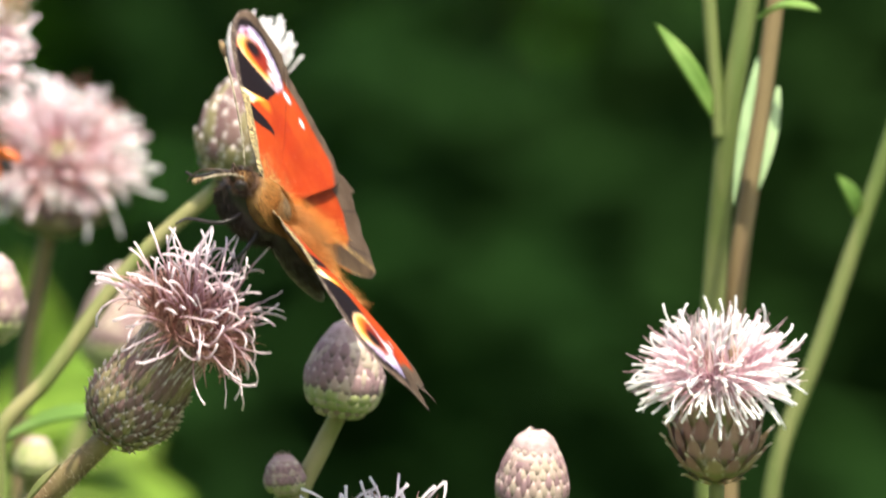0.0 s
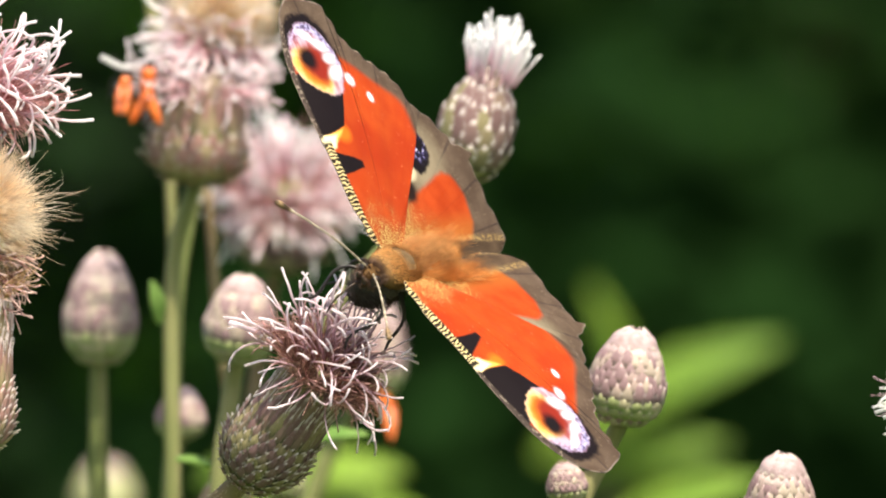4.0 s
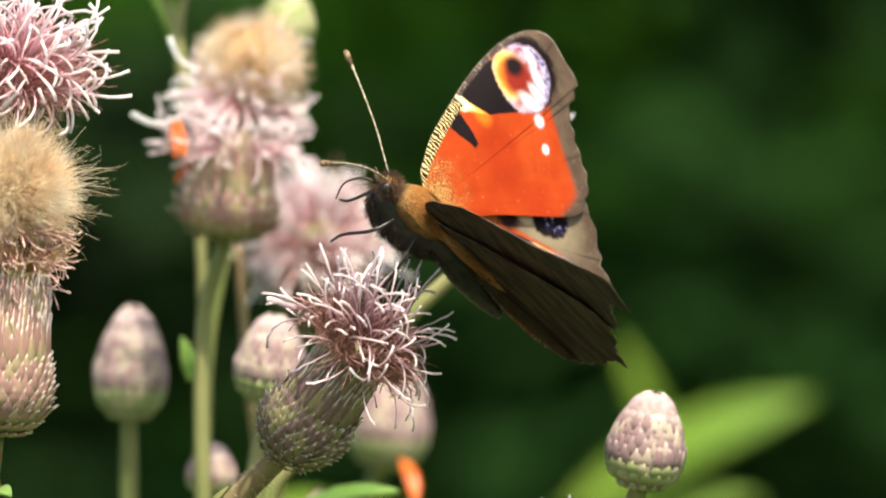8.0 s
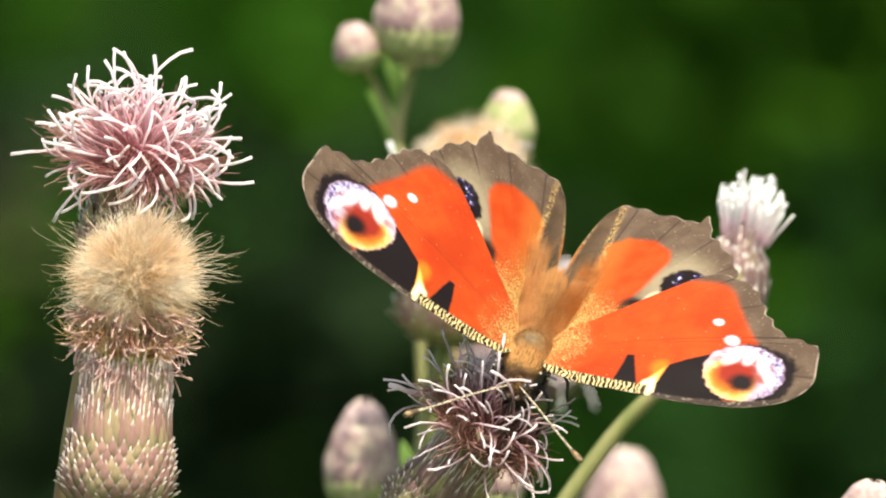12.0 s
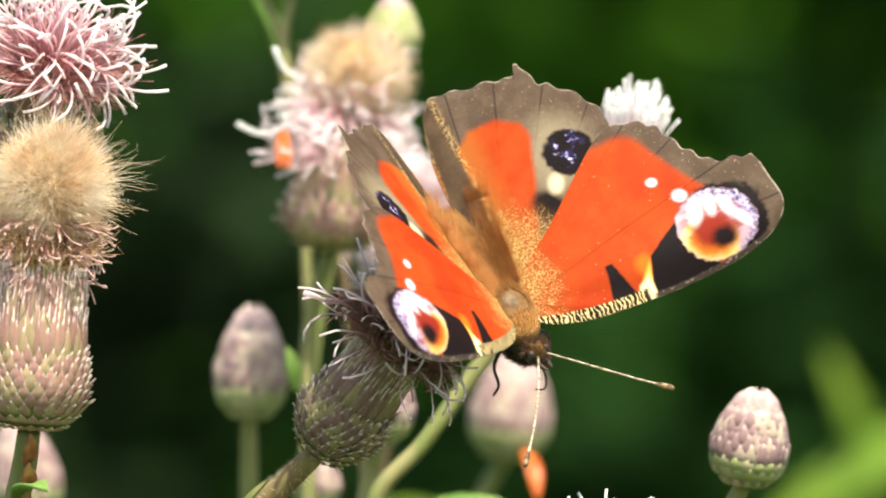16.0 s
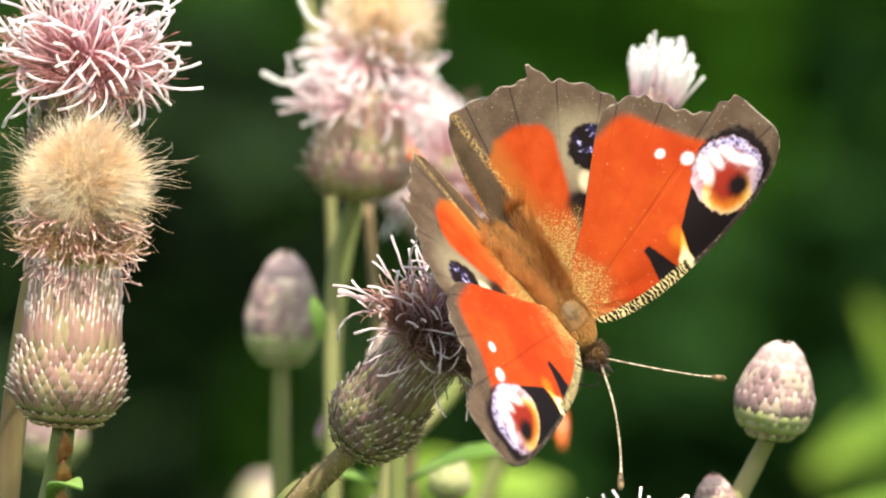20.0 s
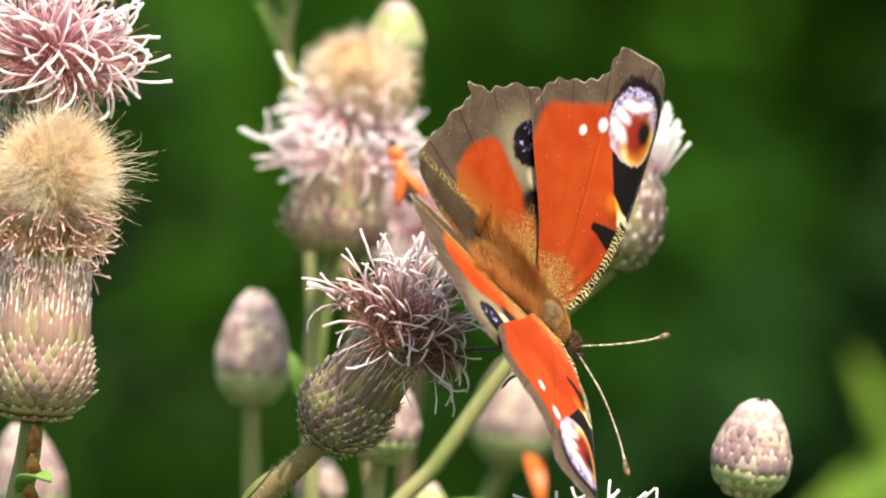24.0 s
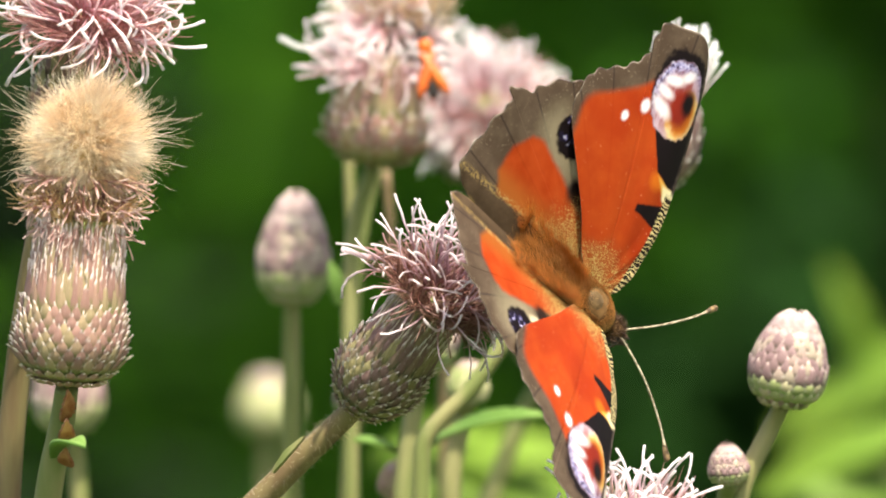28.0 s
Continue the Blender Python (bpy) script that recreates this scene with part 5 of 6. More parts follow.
def butterfly():
    rng = random.Random(77)
    t = thing("butterfly", (0, 0, 0), "peacock butterfly with rust-red wings and violet eyespots on a thistle flower", "butterfly")
    bm = bmesh.new()
    egg(bm, (0, 1.2, 0.0), (2.65, 4.0, 1.95))
    thorax = part("thorax", bm, VELVET, t)
    coat("fur", (0, 1.0, 0.1), (2.75, 4.1, 2.0), 7500, 0.6, (0, -2.2, 0.0), FUR, thorax, rng, 0.036, lambda d: d.z > (0.15 if d.y < 0.6 else -0.2) and not (d.z > 0.78 and abs(d.y + 0.12) < 0.42))
    coat("under_fur", (0, 1.0, -0.1), (1.9, 4.0, 1.9), 700, 1.1, (0, -0.7, 0), DARK_FUR, thorax, rng, 0.05, lambda d: d.z < 0.1)
    bm = bmesh.new()
    egg(bm, (0, 0.5, 1.36), (1.30, 1.75, 0.62))
    part("thorax_plate", bm, BALD, thorax, "bare grey patch on the back")
    # ringed abdomen, black below
    bm = bmesh.new()
    prof = []
    for i in range(33):
        s = i / 32
        prof.append((max(0.05, 1.75 * math.sin(math.pi * (0.16 + 0.80 * s)) ** 0.7 * (1 - 0.06 * (i % 4 == 0))) * 0.001, 0.0132 * s))
    turned(bm, prof, 18)
    bmesh.ops.transform(bm, matrix=Matrix.Translation((0, -0.0020, -0.0012)) @ Matrix.Rotation(radians(98), 4, "X"), verts=bm.verts)
    abdomen = part("abdomen", bm, BLACK, t, "dark abdomen, furry brown above")
    coat("fur", (0, -7.2, -0.6), (1.75, 6.0, 1.75), 5200, 1.0, (0, -1.5, 0.1), FUR, abdomen, rng, 0.04, lambda d: d.z > 0.45)
    coat("dark_fur", (0, -7.4, -1.6), (1.7, 6.0, 1.7), 1600, 0.8, (0, -1.6, 0.0), DARK_FUR, abdomen, rng, 0.045, lambda d: d.z < 0.5)
    coat("long_fur", (0, -4.0, 0.4), (2.4, 5.4, 0.9), 2600, 2.2, (0, -2.0, 0.45), GOLD_FUR, abdomen, rng, 0.022, lambda d: d.z > 0.15)
    # the black breast between the legs
    bm = bmesh.new()
    egg(bm, (0, 1.4, -2.3), (2.2, 5.2, 2.8))
    breast = part("breast", bm, BLACK, t, "black furry underside")
    coat("fur", (0, 1.4, -2.3), (2.25, 5.3, 2.85), 2400, 1.0, (0, -0.8, 0), DARK_FUR, breast, rng, 0.045, lambda d: d.z < 0.1)
    bm = bmesh.new()
    egg(bm, (0, 6.0, -0.3), (1.25, 1.25, 1.2))
    head = part("head", bm, VELVET, t)
    coat("fur", (0, 5.9, -0.3), (1.25, 1.3, 1.2), 700, 0.9, (0, 0.3, 0.2), HEAD_FUR, head, rng, 0.045)
    for s in (-1, 1):
        bm = bmesh.new()
        egg(bm, (s * 0.95, 6.3, -0.2), (0.62, 0.8, 0.8), 14)
        part("eye", bm, BLACK, head, "dark compound eye")
        bm = bmesh.new()
        tube(bm, [Vector(p) * 0.001 for p in ((s * 0.45, 6.9, -0.6), (s * 0.5, 7.7, -0.5), (s * 0.35, 8.6, 0.1))], [0.0004, 0.00035, 0.0001], 8)
        part("palp", bm, CHITIN, head)
        line = bend([Vector(p) * 0.001 for p in ((s * 0.5, 6.9, 0.5), (s * 3.4, 10.8, 1.8), (s * 6.9, 14.8, 2.4), (s * 9.8, 17.6, 2.4))], 5)
        bm = bmesh.new()
        tube(bm, line, [0.00011] * 13 + [0.00018, 0.00027, 0.00025], 8)
        ant = part("antenna", bm, ANTENNA, head)
        bm = bmesh.new()
        tube(bm, bend([line[-3], line[-2], line[-1], line[-1] + (line[-1] - line[-2]) * 0.4], 2), [0.0002, 0.00028, 0.00034, 0.00036, 0.00034, 0.00028, 0.00014], 8)
        part("club", bm, CLUB, ant, "dark club with a pale tip")
    bm = bmesh.new()
    line = bend([Vector(p) * 0.001 for p in ((0, 7.0, -1.0), (0, 8.6, -1.9), (0, 9.2, -4.0), (0, 8.2, -6.2))], 6)
    tube(bm, line, [0.00016 - 0.000004 * i for i in range(len(line))], 8)
    part("proboscis", bm, CHITIN, head)
    for s in (-1, 1):
        for y, k, e in ((2.6, (3.6, 4.2, -3.4), (3.0, 5.6, -7.2)), (-0.2, (4.2, -0.6, -3.6), (4.6, -1.8, -7.8))):
            bm = bmesh.new()
            tube(bm, bend([Vector(p) * 0.001 for p in ((s * 0.8, y, -1.3), (s * k[0], k[1], k[2]), (s * e[0], e[1], e[2]), (s * (e[0] + 0.7), e[1] + 0.4, e[2] - 1.2))], 4), [0.00026, 0.00025, 0.00023, 0.00022, 0.00021, 0.0002, 0.0002, 0.0002, 0.00018, 0.00017, 0.00016, 0.00015, 0.00012], 8)
            part("leg", bm, BLACK, t)
    wings = {}
    for s, n in ((-1, "left"), (1, "right")):
        wings["fore", s] = wing("forewing", FORE_EDGE, (1.2, 0.6), (9, 16), s, FOREWING, t, "rust-red forewing with eyespot and striped front edge", 0.9)
        wings["hind", s] = wing("hindwing", HIND_EDGE, (1.0, -1.2), (3, 12), s, HINDWING, t, "brown-edged hindwing with dark blue eyespot", 0.7)
        wing_hair(wings["hind", s], s, rng)
    return t, wings


BFLY, BFLY_WINGS = butterfly()


# ---------------------------------------------------------------- small insects
def beetle(spread_wings, size=0.62):
    """A slim orange soldier beetle, 9 mm long, its head along y."""
    t = thing("beetle", (0, 0, 0), "slim orange beetle on a thistle head", "beetle", "orange beetles")
    for s in (-1, 1):
        bm = bmesh.new()
        egg(bm, (s * 0.75, -1.2, 0.35), (0.85, 3.6, 0.75), 14)
        if spread_wings:
            bmesh.ops.transform(bm, matrix=Matrix.Translation((0, 0.002, 0)) @ Matrix.Rotation(radians(-s * 24), 4, "Z") @ Matrix.Translation((0, -0.002, 0)), verts=bm.verts)
        part("wing_case", bm, ORANGE, t)
    bm = bmesh.new()
    egg(bm, (0, -1.6, 0), (1.1, 3.2, 0.6), 14)
    part("abdomen", bm, BLACK, t)
    bm = bmesh.new()
    egg(bm, (0, 2.9, 0.2), (1.1, 1.1, 0.6), 14)
    part("thorax", bm, ORANGE, t)
    bm = bmesh.new()
    egg(bm, (0, 4.3, 0.1), (0.75, 0.8, 0.6), 12)
    part("head", bm, BLACK, t)
    for s in (-1, 1):
        bm = bmesh.new()
        tube(bm, bend([Vector(p) * 0.001 for p in ((s * 0.4, 4.8, 0.3), (s * 2.0, 6.6, 0.9), (s * 3.4, 8.0, 0.4))], 3), [0.00012] * 7, 6)
        part("antenna", bm, BLACK, t)
        for y in (2.6, 1.0, -0.6):
            bm = bmesh.new()
            tube(bm, bend([Vector(p) * 0.001 for p in ((s * 0.7, y, -0.2), (s * 2.2, y + 0.6, 0.2), (s * 3.0, y + 0.2, -1.6))], 3), [0.00016] * 7, 6)
            part("leg", bm, BLACK, t)
    for ob in t.children:
        ob.matrix_basis = Matrix.Diagonal((size, size, size, 1)) @ ob.matrix_basis
    return t


def hoverfly():
    t = thing("hoverfly", (0, 0, 0), "small grey hoverfly in flight", "fly")
    bm = bmesh.new()
    egg(bm, (-2.2, 0, 0), (2.8, 0.9, 0.8), 14)
    part("abdomen", bm, CHITIN, t)
    bm = bmesh.new()
    egg(bm, (1.2, 0, 0.2), (1.3, 1.1, 1.1), 14)
    part("thorax", bm, CHITIN, t)
    bm = bmesh.new()
    egg(bm, (2.9, 0, 0.1), (0.8, 1.0, 0.9), 12)
    part("head", bm, CHITIN, t)
    for s in (-1, 1):
        bm = bmesh.new()
        leaf_mesh(bm, Vector((0.001, s * 0.0006, 0.0008)), Vector((-0.0006, s * 0.0035, 0.0008 + s * 0.0052)), (0.9, s * 0.4, 0.3), 0.0026, 0.03, 0.00006)
        part("wing", bm, GLASS_WING, t, "clear blurred wing")
        bm = bmesh.new()
        tube(bm, bend([Vector(p) * 0.001 for p in ((1.0, s * 0.6, -0.6), (0.6, s * 1.4, -1.8), (-0.2, s * 1.2, -3.2))], 3), [0.00012] * 7, 6)
        part("leg", bm, BLACK, t)
    return t


BEETLE, BEETLE_TWO, FLY = beetle(False), beetle(True, 0.85), hoverfly()

# ---------------------------------------------------------------- what moves, and when
# the wind moves the front plant: seconds, to the side, upward (mm)
FRONT_WIND = [
    (0, 21.62, -8.24),
    (0.5, 21.07, -5.27),
    (1, 24.29, -7.56),
    (1.5, 23.30, -10.47),
    (2, 15.80, -7.50),
    (2.5, 16.73, -2.91),
    (3, 18.15, -7.06),
    (3.5, 12.08, -10.66),
    (5.5, 6.20, -6.13),
    (6, 4.77, -1.18),
    (6.5, 18.84, -6.94),
    (7, 26.33, -11.83),
    (7.5, 15.18, -6.44),
    (8, 9.85, -1.73),
    (8.5, 11.34, -3.90),
    (9, 4.21, -2.85),
    (9.5, 0.74, -1.18),
    (10, 5.58, -1.73),
    (10.5, 5.33, -0.81),
    (11, 0.62, 1.61),
    (11.5, 0.00, 0.06),
    (13.5, -4.46, 0.81),
    (14, 4.03, -0.62),
    (14.5, 6.26, -0.87),
    (15, -0.19, -1.18),
    (15.5, -1.24, -1.30),
    (16, 2.35, -0.06),
    (16.5, 4.59, 0.06),
    (17, 0.00, -0.00),
    (17.5, -4.40, 0.31),
    (18, -0.19, -1.49),
    (18.5, 4.89, -2.42),
    (19, -2.29, 0.74),
    (19.5, -6.38, 0.87),
    (20, 3.41, -5.39),
    (20.5, 7.37, -5.08),
    (21, 3.53, -2.17),
    (21.5, -1.61, -0.87),
    (22, -1.80, 0.25),
    (22.5, 0.50, 0.87),
    (24.5, 2.42, 1.55),
    (25, -1.49, -0.56),
    (25.5, -2.11, -3.59),
    (26, 4.28, -5.39),
    (26.5, 5.02, -5.14),
    (27, -1.80, -1.12),
    (27.5, -0.68, -4.83),
    (28, 1.80, -4.65),
]
# the butterfly: seconds, place (mm from the flower's plane), turn (degrees)
BUTTERFLY = [
    (0, 21.5, -0.1, -4.4, 68.5, -50.6, 75.9),
    (0.5, 19.8, -0.2, -0.2, 51.5, -50.9, 103.4),
    (1, 22.8, -0.1, -3.0, 31.2, -43.4, 118.6),
    (1.5, 21.5, -0.2, -6.7, 22.3, -45.0, 126.3),
    (2, 13.7, -0.2, -4.4, 12.9, -45.7, 134.3),
    (2.5, 14.6, -0.2, 0.2, 7.9, -45.5, 138.1),
    (3, 15.9, -0.2, -3.8, 2.9, -45.0, 141.7),
    (3.5, 10.5, -0.7, -7.9, -4.5, -48.0, 152.1),
    (5.5, 4.8, -0.5, -4.8, -25.5, -46.8, 166.4),
    (6, 0.5, 0.1, -1.0, -27.8, -55.8, 150.3),
    (6.5, 14.6, -0.1, -6.3, -8.9, -59.2, 135.8),
    (7, 22.1, -0.4, -10.8, 12.3, -59.7, 119.0),
    (7.5, 12.2, 0.1, -3.4, 43.9, -48.4, 94.5),
    (7.8, 7.1, 0.2, 1.8, 46.5, -40.2, 84.7),
    (8, 7.9, 0.4, 3.7, 52.9, -38.8, 80.3),
    (8.2, 7.9, 0.4, 4.3, 54.5, -28.8, 72.3),
    (8.5, 7.1, 0.4, 2.5, 52.0, -29.4, 64.2),
    (9, -4.9, 0.3, 3.2, 11.1, -53.5, 106.2),
    (9.5, -8.0, 0.1, 4.6, -5.5, -40.3, 127.4),
    (10, -2.8, 0.0, 3.7, -13.6, -24.5, 140.9),
    (10.5, -2.3, -0.0, 3.3, -21.5, -25.3, 147.1),
    (11, -6.2, -0.1, 4.4, -29.3, -25.4, 153.4),
    (11.5, -5.9, 0.0, 2.7, -30.9, -22.4, 160.4),
    (12, -4.9, -0.0, 0.9, -42.1, -14.3, 173.8),
    (12.5, -4.7, -0.1, -0.8, -50.9, -4.2, -175.0),
    (13, -4.6, -0.1, -2.4, -57.6, 7.4, -165.4),
    (13.5, -3.6, -0.2, -4.2, -62.6, 19.8, -156.7),
    (14, 5.8, -0.0, -5.4, -64.2, 21.2, -153.1),
    (14.5, 8.3, 0.0, -5.6, -63.7, 23.8, -153.8),
    (15, 2.1, 0.1, -5.8, -63.3, 26.3, -154.5),
    (15.5, 1.2, 0.2, -6.0, -62.7, 25.7, -154.5),
    (16, 5.1, 0.4, -4.8, -62.2, 25.0, -154.5),
    (16.5, 7.2, 0.3, -4.8, -64.1, 25.5, -154.1),
    (17, 2.5, 0.2, -5.0, -66.0, 25.8, -153.6),
    (17.5, -1.7, 0.2, -5.0, -65.6, 25.8, -152.2),
    (18, 2.6, 0.2, -7.2, -65.2, 25.7, -150.8),
    (18.5, 7.7, 0.1, -8.2, -66.5, 27.8, -148.5),
    (19, 0.5, 0.1, -5.1, -67.6, 29.9, -146.1),
    (19.5, -2.5, -0.0, -5.0, -71.0, 33.3, -141.6),
    (20, 8.5, -0.1, -11.3, -74.1, 36.9, -136.9),
    (20.5, 12.9, -0.2, -10.7, -72.5, 42.2, -131.9),
    (21, 9.5, -0.3, -7.3, -70.1, 47.3, -126.1),
    (21.5, 4.6, -0.3, -5.8, -70.0, 50.0, -120.2),
    (22, 4.6, -0.4, -4.5, -69.4, 52.6, -113.8),
    (22.5, 7.3, -0.4, -4.3, -70.0, 52.1, -111.2),
    (24.5, 8.3, -0.3, -6.1, -71.1, 50.4, -111.9),
    (25, 4.4, -0.4, -8.6, -73.5, 51.5, -112.8),
    (25.5, 4.0, -0.3, -12.0, -74.8, 51.8, -113.7),
    (26, 10.5, -0.3, -14.2, -76.2, 52.1, -114.6),
    (26.5, 11.4, -0.4, -13.7, -76.7, 53.1, -114.7),
    (27, 4.7, -0.4, -9.5, -77.0, 54.2, -115.0),
    (27.5, 6.1, -0.4, -13.6, -78.6, 55.8, -118.0),
    (28, 8.8, -0.4, -13.7, -80.4, 57.3, -121.2),
]
# its wings: seconds, lift of left and right, sweep of the left and right forewing, of the left and right hindwing
WINGS = [
    (0, 35.4, -15.8, -13.1, -3.7, 10.0, 20.7),
    (0.5, 21.6, 3.2, -6.7, -10.3, 8.0, 10.8),
    (1, 8.0, 14.0, -5.0, -7.0, 6.0, -1.0),
    (1.5, 7.0, 17.0, -5.0, -7.0, 6.0, -2.0),
    (2, 6.0, 21.0, -5.0, -7.0, 6.0, -2.0),
    (2.5, 3.0, 20.0, -6.0, -8.0, 5.0, -3.0),
    (3, -1.0, 20.0, -8.0, -9.0, 5.0, -4.0),
    (3.5, 2.0, 19.0, -8.0, -7.0, 5.0, -3.0),
    (5.5, 5.0, 12.0, -7.0, -8.0, -3.0, 1.0),
    (6, 15.0, 12.0, -12.0, -12.0, -3.0, 1.0),
    (6.5, 17.0, 19.0, -9.0, -11.0, -1.0, -1.0),
    (7, 19.0, 26.0, -7.0, -10.0, 0.0, -2.0),
    (7.5, 29.3, 17.7, -8.0, -11.0, 0.5, 1.2),
    (7.8, 23.9, 9.7, -11.3, -10.5, 6.0, 0.4),
    (8, 48.0, 14.9, -16.3, -12.3, -3.3, -2.8),
    (8.2, 25.4, 8.5, -12.5, -12.7, 13.5, -1.6),
    (8.5, 39.1, 12.3, -20.0, -8.7, 3.2, 3.0),
    (9, 46.0, 27.0, -19.0, -14.0, 4.0, -5.0),
    (9.5, 31.0, 30.0, -12.0, -12.0, 2.0, -4.0),
    (10, 16.0, 32.0, -4.0, -11.0, -1.0, -3.0),
    (10.5, 13.0, 33.0, -2.0, -7.0, 2.0, 0.0),
    (11, 9.0, 33.0, 0.0, -3.0, 5.0, 2.0),
    (11.5, 12.0, 34.0, 0.0, -3.0, 6.0, 4.0),
    (12, 13.0, 33.0, 1.0, -1.0, 7.0, 6.0),
    (12.5, 14.0, 31.0, 3.0, 1.0, 8.0, 7.0),
    (13, 15.0, 29.0, 4.0, 3.0, 9.0, 8.0),
    (13.5, 16.0, 27.0, 5.0, 5.0, 6.0, 6.0),
    (14, 2.8, 27.9, 7.2, 6.2, 10.7, 5.2),
    (14.5, 13.2, 39.8, 7.8, 3.9, 10.1, 2.3),
    (15, 22.6, 51.7, 7.4, 1.5, 10.4, 0.4),
    (15.5, 19.4, 48.5, 7.3, 1.7, 10.0, 1.8),
    (16, 16.2, 45.2, 8.1, 2.0, 9.6, 3.2),
    (16.5, 19.3, 49.2, 7.3, 1.9, 10.5, 3.0),
    (17, 21.5, 52.3, 6.5, 1.8, 10.5, 1.8),
    (17.5, 24.9, 54.1, 7.5, 3.0, 11.4, 2.5),
    (18, 27.4, 55.0, 8.5, 4.1, 12.4, 3.3),
    (18.5, 27.2, 51.0, 6.9, 3.8, 11.4, 4.4),
    (19, 26.0, 48.1, 5.3, 3.4, 11.4, 5.6),
    (19.5, 20.9, 38.2, 1.7, 1.9, 11.5, 7.6),
    (20, 15.8, 29.2, -1.8, -0.5, 6.6, 5.5),
    (20.5, 14.6, 25.2, -2.4, -0.0, 5.8, 4.5),
    (21, 13.5, 20.3, -2.9, -0.5, 3.9, 4.5),
    (21.5, 13.4, 24.3, -4.4, -0.0, 4.1, 4.5),
    (22, 13.2, 27.4, -6.0, 0.5, 3.2, 4.5),
    (22.5, 12.2, 29.3, -6.0, -0.7, 4.1, 3.6),
    (24.5, 17.1, 26.0, -6.0, -1.4, 3.9, 5.0),
    (25, 18.1, 26.0, -6.0, -1.6, 2.8, 4.1),
    (25.5, 18.1, 25.9, -6.0, -3.7, 2.8, 3.2),
    (26, 18.0, 24.8, -7.0, -4.9, 2.7, 3.3),
    (26.5, 16.0, 23.8, -8.0, -5.1, 2.7, 3.4),
    (27, 15.0, 22.7, -9.0, -5.3, 1.6, 3.5),
    (27.5, 15.0, 22.7, -10.0, -6.3, 1.6, 2.5),
    (28, 15.0, 22.7, -10.0, -7.3, 1.6, 1.5),
]
# the far sprig swings in: seconds, to the side and down, in parts of the picture's width
SPRIG_WIND = [(0, -750, 10), (0.5, -330, 10), (1, -210, 0), (2, -190, 220), (3, -140, 60), (3.5, -170, 0), (5.5, -180, 0), (9, -175, 0), (9.6, -40, 0), (10, 20, 0), (14, 0, 0), (17, 0, 0), (20, 20, 0), (22, 70, 0), (25, 20, 0), (28, -70, 0)]
PINK_WIND = [(0, 22, 10), (1, -13, 44), (2, 20, 45), (3, -25, 36), (5, 0, 40), (7, 10, 20), (8, -20, 12), (14, -20, -20), (20, -10, -34), (26, 23, -45), (28, 23, -80)]
BUD_WIND = [(0, -46, 36), (1, -18, 22), (2, -60, 66), (3.5, 18, 8), (6, -6, 18), (7.5, -4, 32), (9, -5, -6), (14, -7, -4), (20, -6, 6), (28, -14, 12)]
WHITE_WIND = [(0, 12, 46), (2, 11, 8), (3.5, -6, 4), (9, 0, 8), (14, 0, 0), (20, 0, 15), (22.5, 20, 30), (26, 5, 36), (28, 10, 54)]
PALE_WIND = [(0, -25, 24), (3, -25, 24), (8, -25, 22), (9, -14, 12), (11, -4, 8), (14, -8, -2), (15, 0, 10), (17, 3, -2), (18, 14, 5), (19, 0, -16), (20, 14, 0), (21, 14, -18), (22.5, 2, -28), (24.5, 0, -35), (26.5, 1, -47), (28, 1, -47)]
LOW_WIND = [(0, 0, 0), (3, 5, 0), (5.5, 7, -20), (8, 7, -34), (11, 3, -30), (14, 10, 10), (17, 12, 22), (25, 15, 45), (28, 15, 45)]
MID_WIND = [(0, -10, 19), (5.5, -20, 30), (8, -27, 44), (9, -15, 30), (11, -5, 20), (14, 0, 10), (17, 3, 10), (28, 3, 10)]
GREEN_WIND = [(0, -13, 44), (3, -13, 44), (7, 0, 0), (14, 0, 0), (20, 0, 8), (22, 0, -20), (25, -8, -55), (27, 4, -88), (28, 0, -97)]
DIM_WIND = [(0, 0, 60), (20, 0, 60), (26, 10, 60), (27, 14, -10), (28, -28, -62)]
# the made-up shrubs lean to shift their painted darkness: seconds, degrees
LOW_SHADE_LEAN = [(0, 0), (6, 0), (14, 5), (17, 5), (22, 8), (28, 9)]
RIGHT_SHADE_LEAN = [(0, -16), (3, -15), (7, -13), (9, 0), (28, 0)]
LEFT_SHADE_LEAN = [(0, -3), (2, -2), (6, 0), (17, 0), (20, -1), (22, -4.0), (25, -8.5), (28, -9.5)]
CORNER_WIND = [(0, -640, -40), (0.5, -260, -60), (1, -40, -20), (2, 0, 220), (3.5, 0, 60), (6, 40, 60), (9, 50, 80), (20, 30, 70), (25, 0, 20), (28, 0, 0)]
# the beetles and the fly: seconds, place in the straight-ahead view, distance behind the butterfly, turn
BEETLE_WAY = [(0, 452, 262, 0.092, 0), (5.5, 425, 262, 0.092, 8), (8, 470, 238, 0.092, -6), (17, 470, 240, 0.092, 0), (17.6, 476, 246, 0.092, 4), (18.6, 530, 268, 0.12, 20), (28, 556, 270, 0.125, 20)]
BEETLE_TWO_WAY = [(0, 630, 396, 0.10, -40), (1.5, 632, 394, 0.09, -38), (2, 640, 380, 0.085, -36), (2.6, 590, 336, 0.09, -20), (3.5, 474, 266, 0.092, 4), (5.5, 466, 258, 0.092, 0), (7, 480, 250, 0.095, 0), (9, 520, 300, 0.12, 20), (14, 600, 330, 0.15, 30), (20, 640, 330, 0.12, -20), (22, 676, 290, 0.085, -20), (26, 672, 268, 0.085, -14), (28, 652, 246, 0.085, -10)]
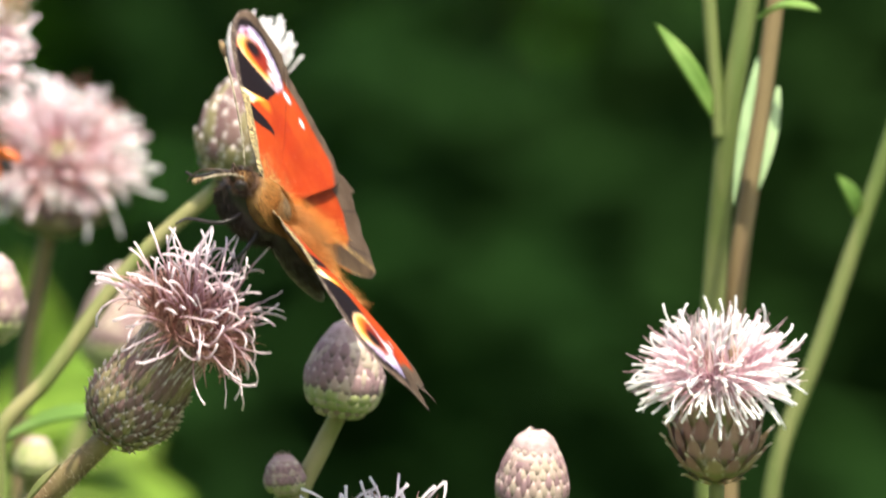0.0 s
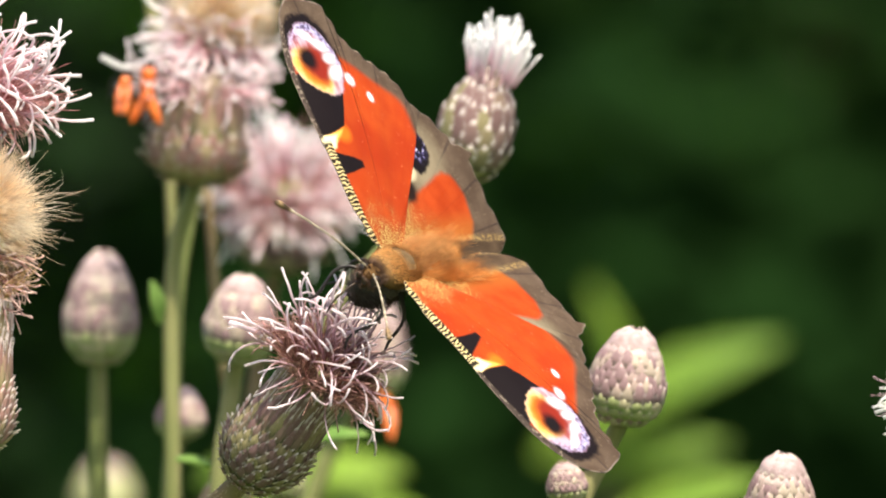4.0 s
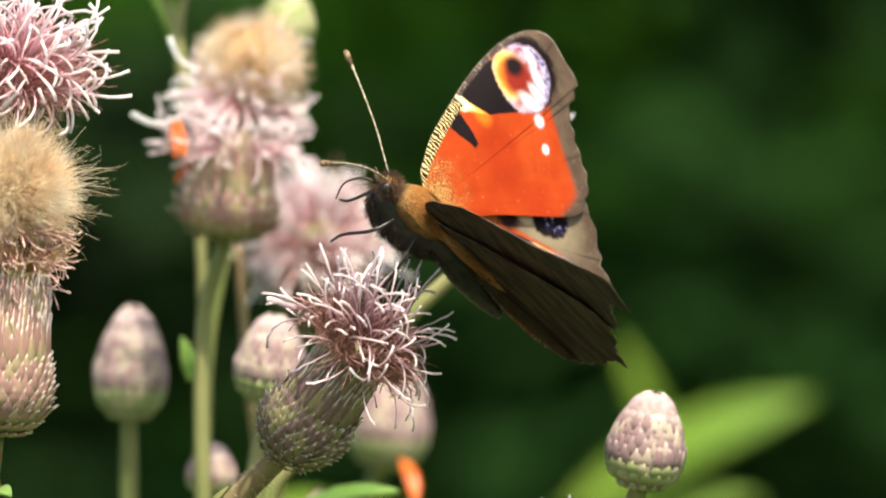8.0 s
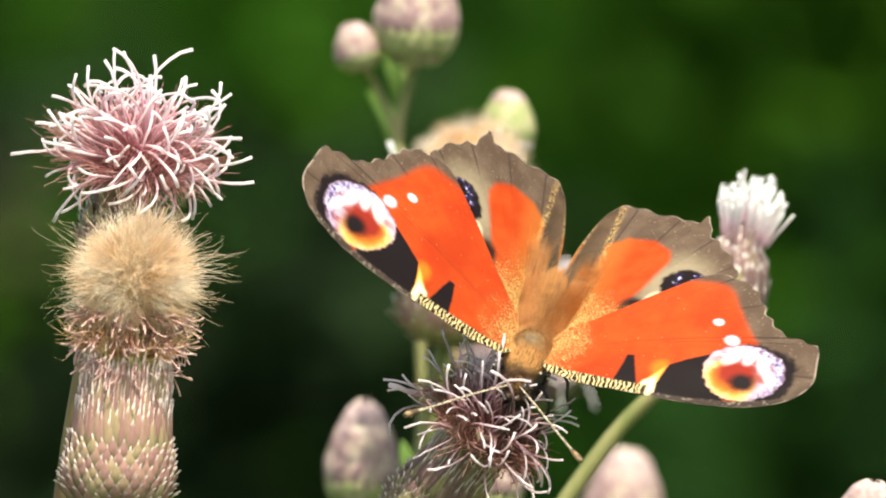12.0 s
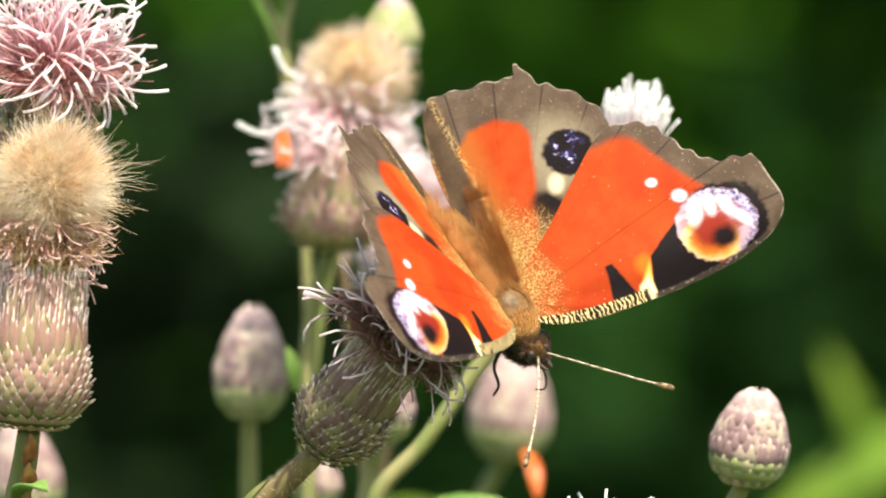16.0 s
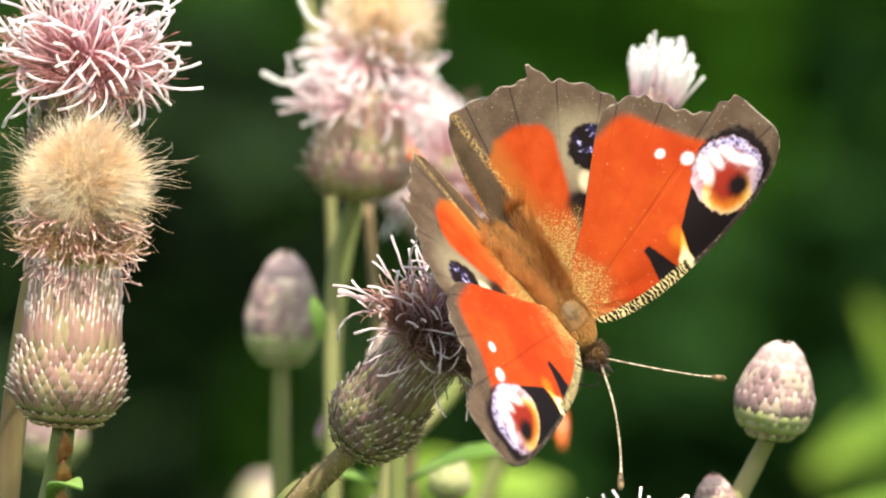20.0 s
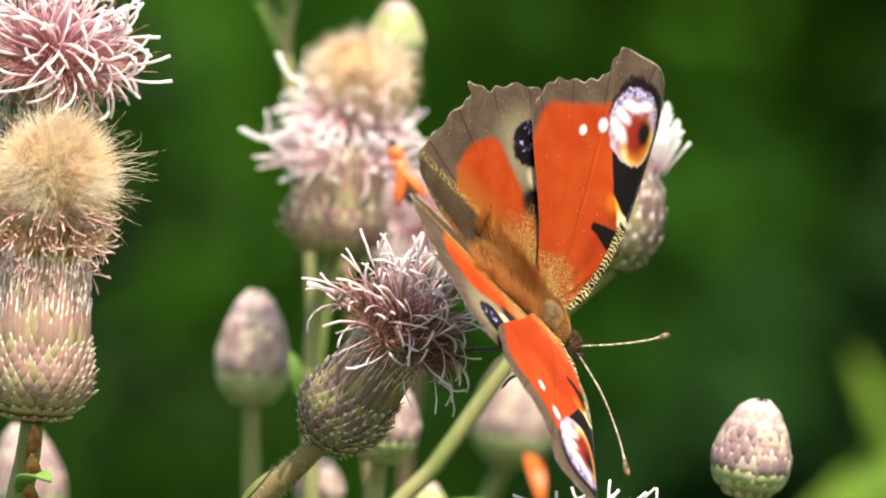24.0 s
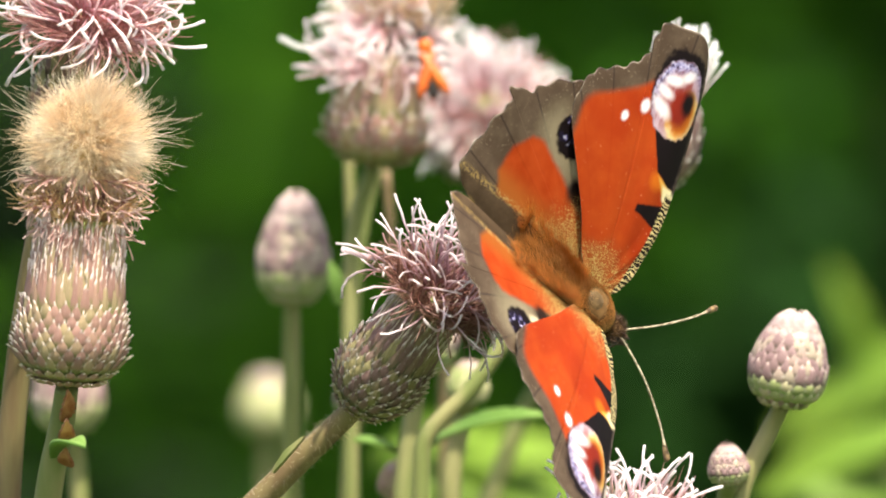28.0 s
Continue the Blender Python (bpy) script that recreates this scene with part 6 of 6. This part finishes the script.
FLY_WAY = [(0, 600, -900, 0.05, 0), (8.4, 640, -300, 0.05, 0), (9, 630, -55, 0.05, 0), (9.5, 420, -90, 0.05, 0), (9.75, 900, 60, 0.03, -10), (10, 1392, 204, 0.02, -8), (10.25, 900, 400, 0.03, 0), (10.5, 385, 516, 0.02, 10), (11, -700, 700, 0.05, 0), (28, -1200, 300, 0.05, 0)]


def swayed(t, rows, unit):
    """Rows of a plant that the wind pushes aside."""
    o = t.location.copy()
    return [(s, Matrix.Translation(o + Vector((dx * unit, 0, dz * unit)))) for s, dx, dz in rows]


def motions():
    for t in FRONT:
        walk(t, swayed(t, FRONT_WIND, 0.001))
    for key, rows, y in (("leaf_right", SPRIG_WIND, 0.85), ("leaf_corner", CORNER_WIND, 0.5), ("pink", PINK_WIND, 0.16), ("bud_right", BUD_WIND, 0.03), ("bud_side", BUD_WIND, 0.03), ("bud_pale", PALE_WIND, 0.115), ("bud_low", LOW_WIND, 0.08), ("bud_mid", MID_WIND, 0.18), ("petal", MID_WIND, 0.165), ("white", WHITE_WIND, 0.06), ("bud_green", GREEN_WIND, 0.10), ("bud_dim", DIM_WIND, 0.45)):
        walk(BACK[key], swayed(BACK[key], [(s, dx, -dz) for s, dx, dz in rows], (1.3 + y) / PX))
    for t, rows in ((LEFT_SHADE, LEFT_SHADE_LEAN), (RIGHT_SHADE, RIGHT_SHADE_LEAN), (LOW_SHADE, LOW_SHADE_LEAN)):
        walk(t, [(s, Matrix.Translation(t.location) @ pose(0, 0, 0, 0, a, 0)) for s, a in rows])
    walk(BFLY, [(s, pose(x * 0.001, y * 0.001, 0.9 + z * 0.001, rx, ry, rz)) for s, x, y, z, rx, ry, rz in BUTTERFLY])
    for side, lift, fore, hind in ((-1, 1, 3, 5), (1, 2, 4, 6)):
        for k, col, drop in (("fore", fore, 0.45), ("hind", hind, -0.15)):
            walk(BFLY_WINGS[k, side], [(r[0], pose(side * 0.0005, 0, drop * 0.001, 0, -side * r[lift], 0) @ pose(0, 0, 0, 0, 0, side * r[col])) for r in WINGS])
    for t, rows, tilt in ((BEETLE, BEETLE_WAY, 62), (BEETLE_TWO, BEETLE_TWO_WAY, 78), (FLY, FLY_WAY, 0)):
        walk(t, [(s, Matrix.Translation(at_depth(px, py, y)) @ pose(0, 0, 0, 0, 0, 0) @ (pose(0, 0, 0, 0, a, 0) @ pose(0, 0, 0, tilt, 0, 0))) for s, px, py, y, a in rows])


motions()
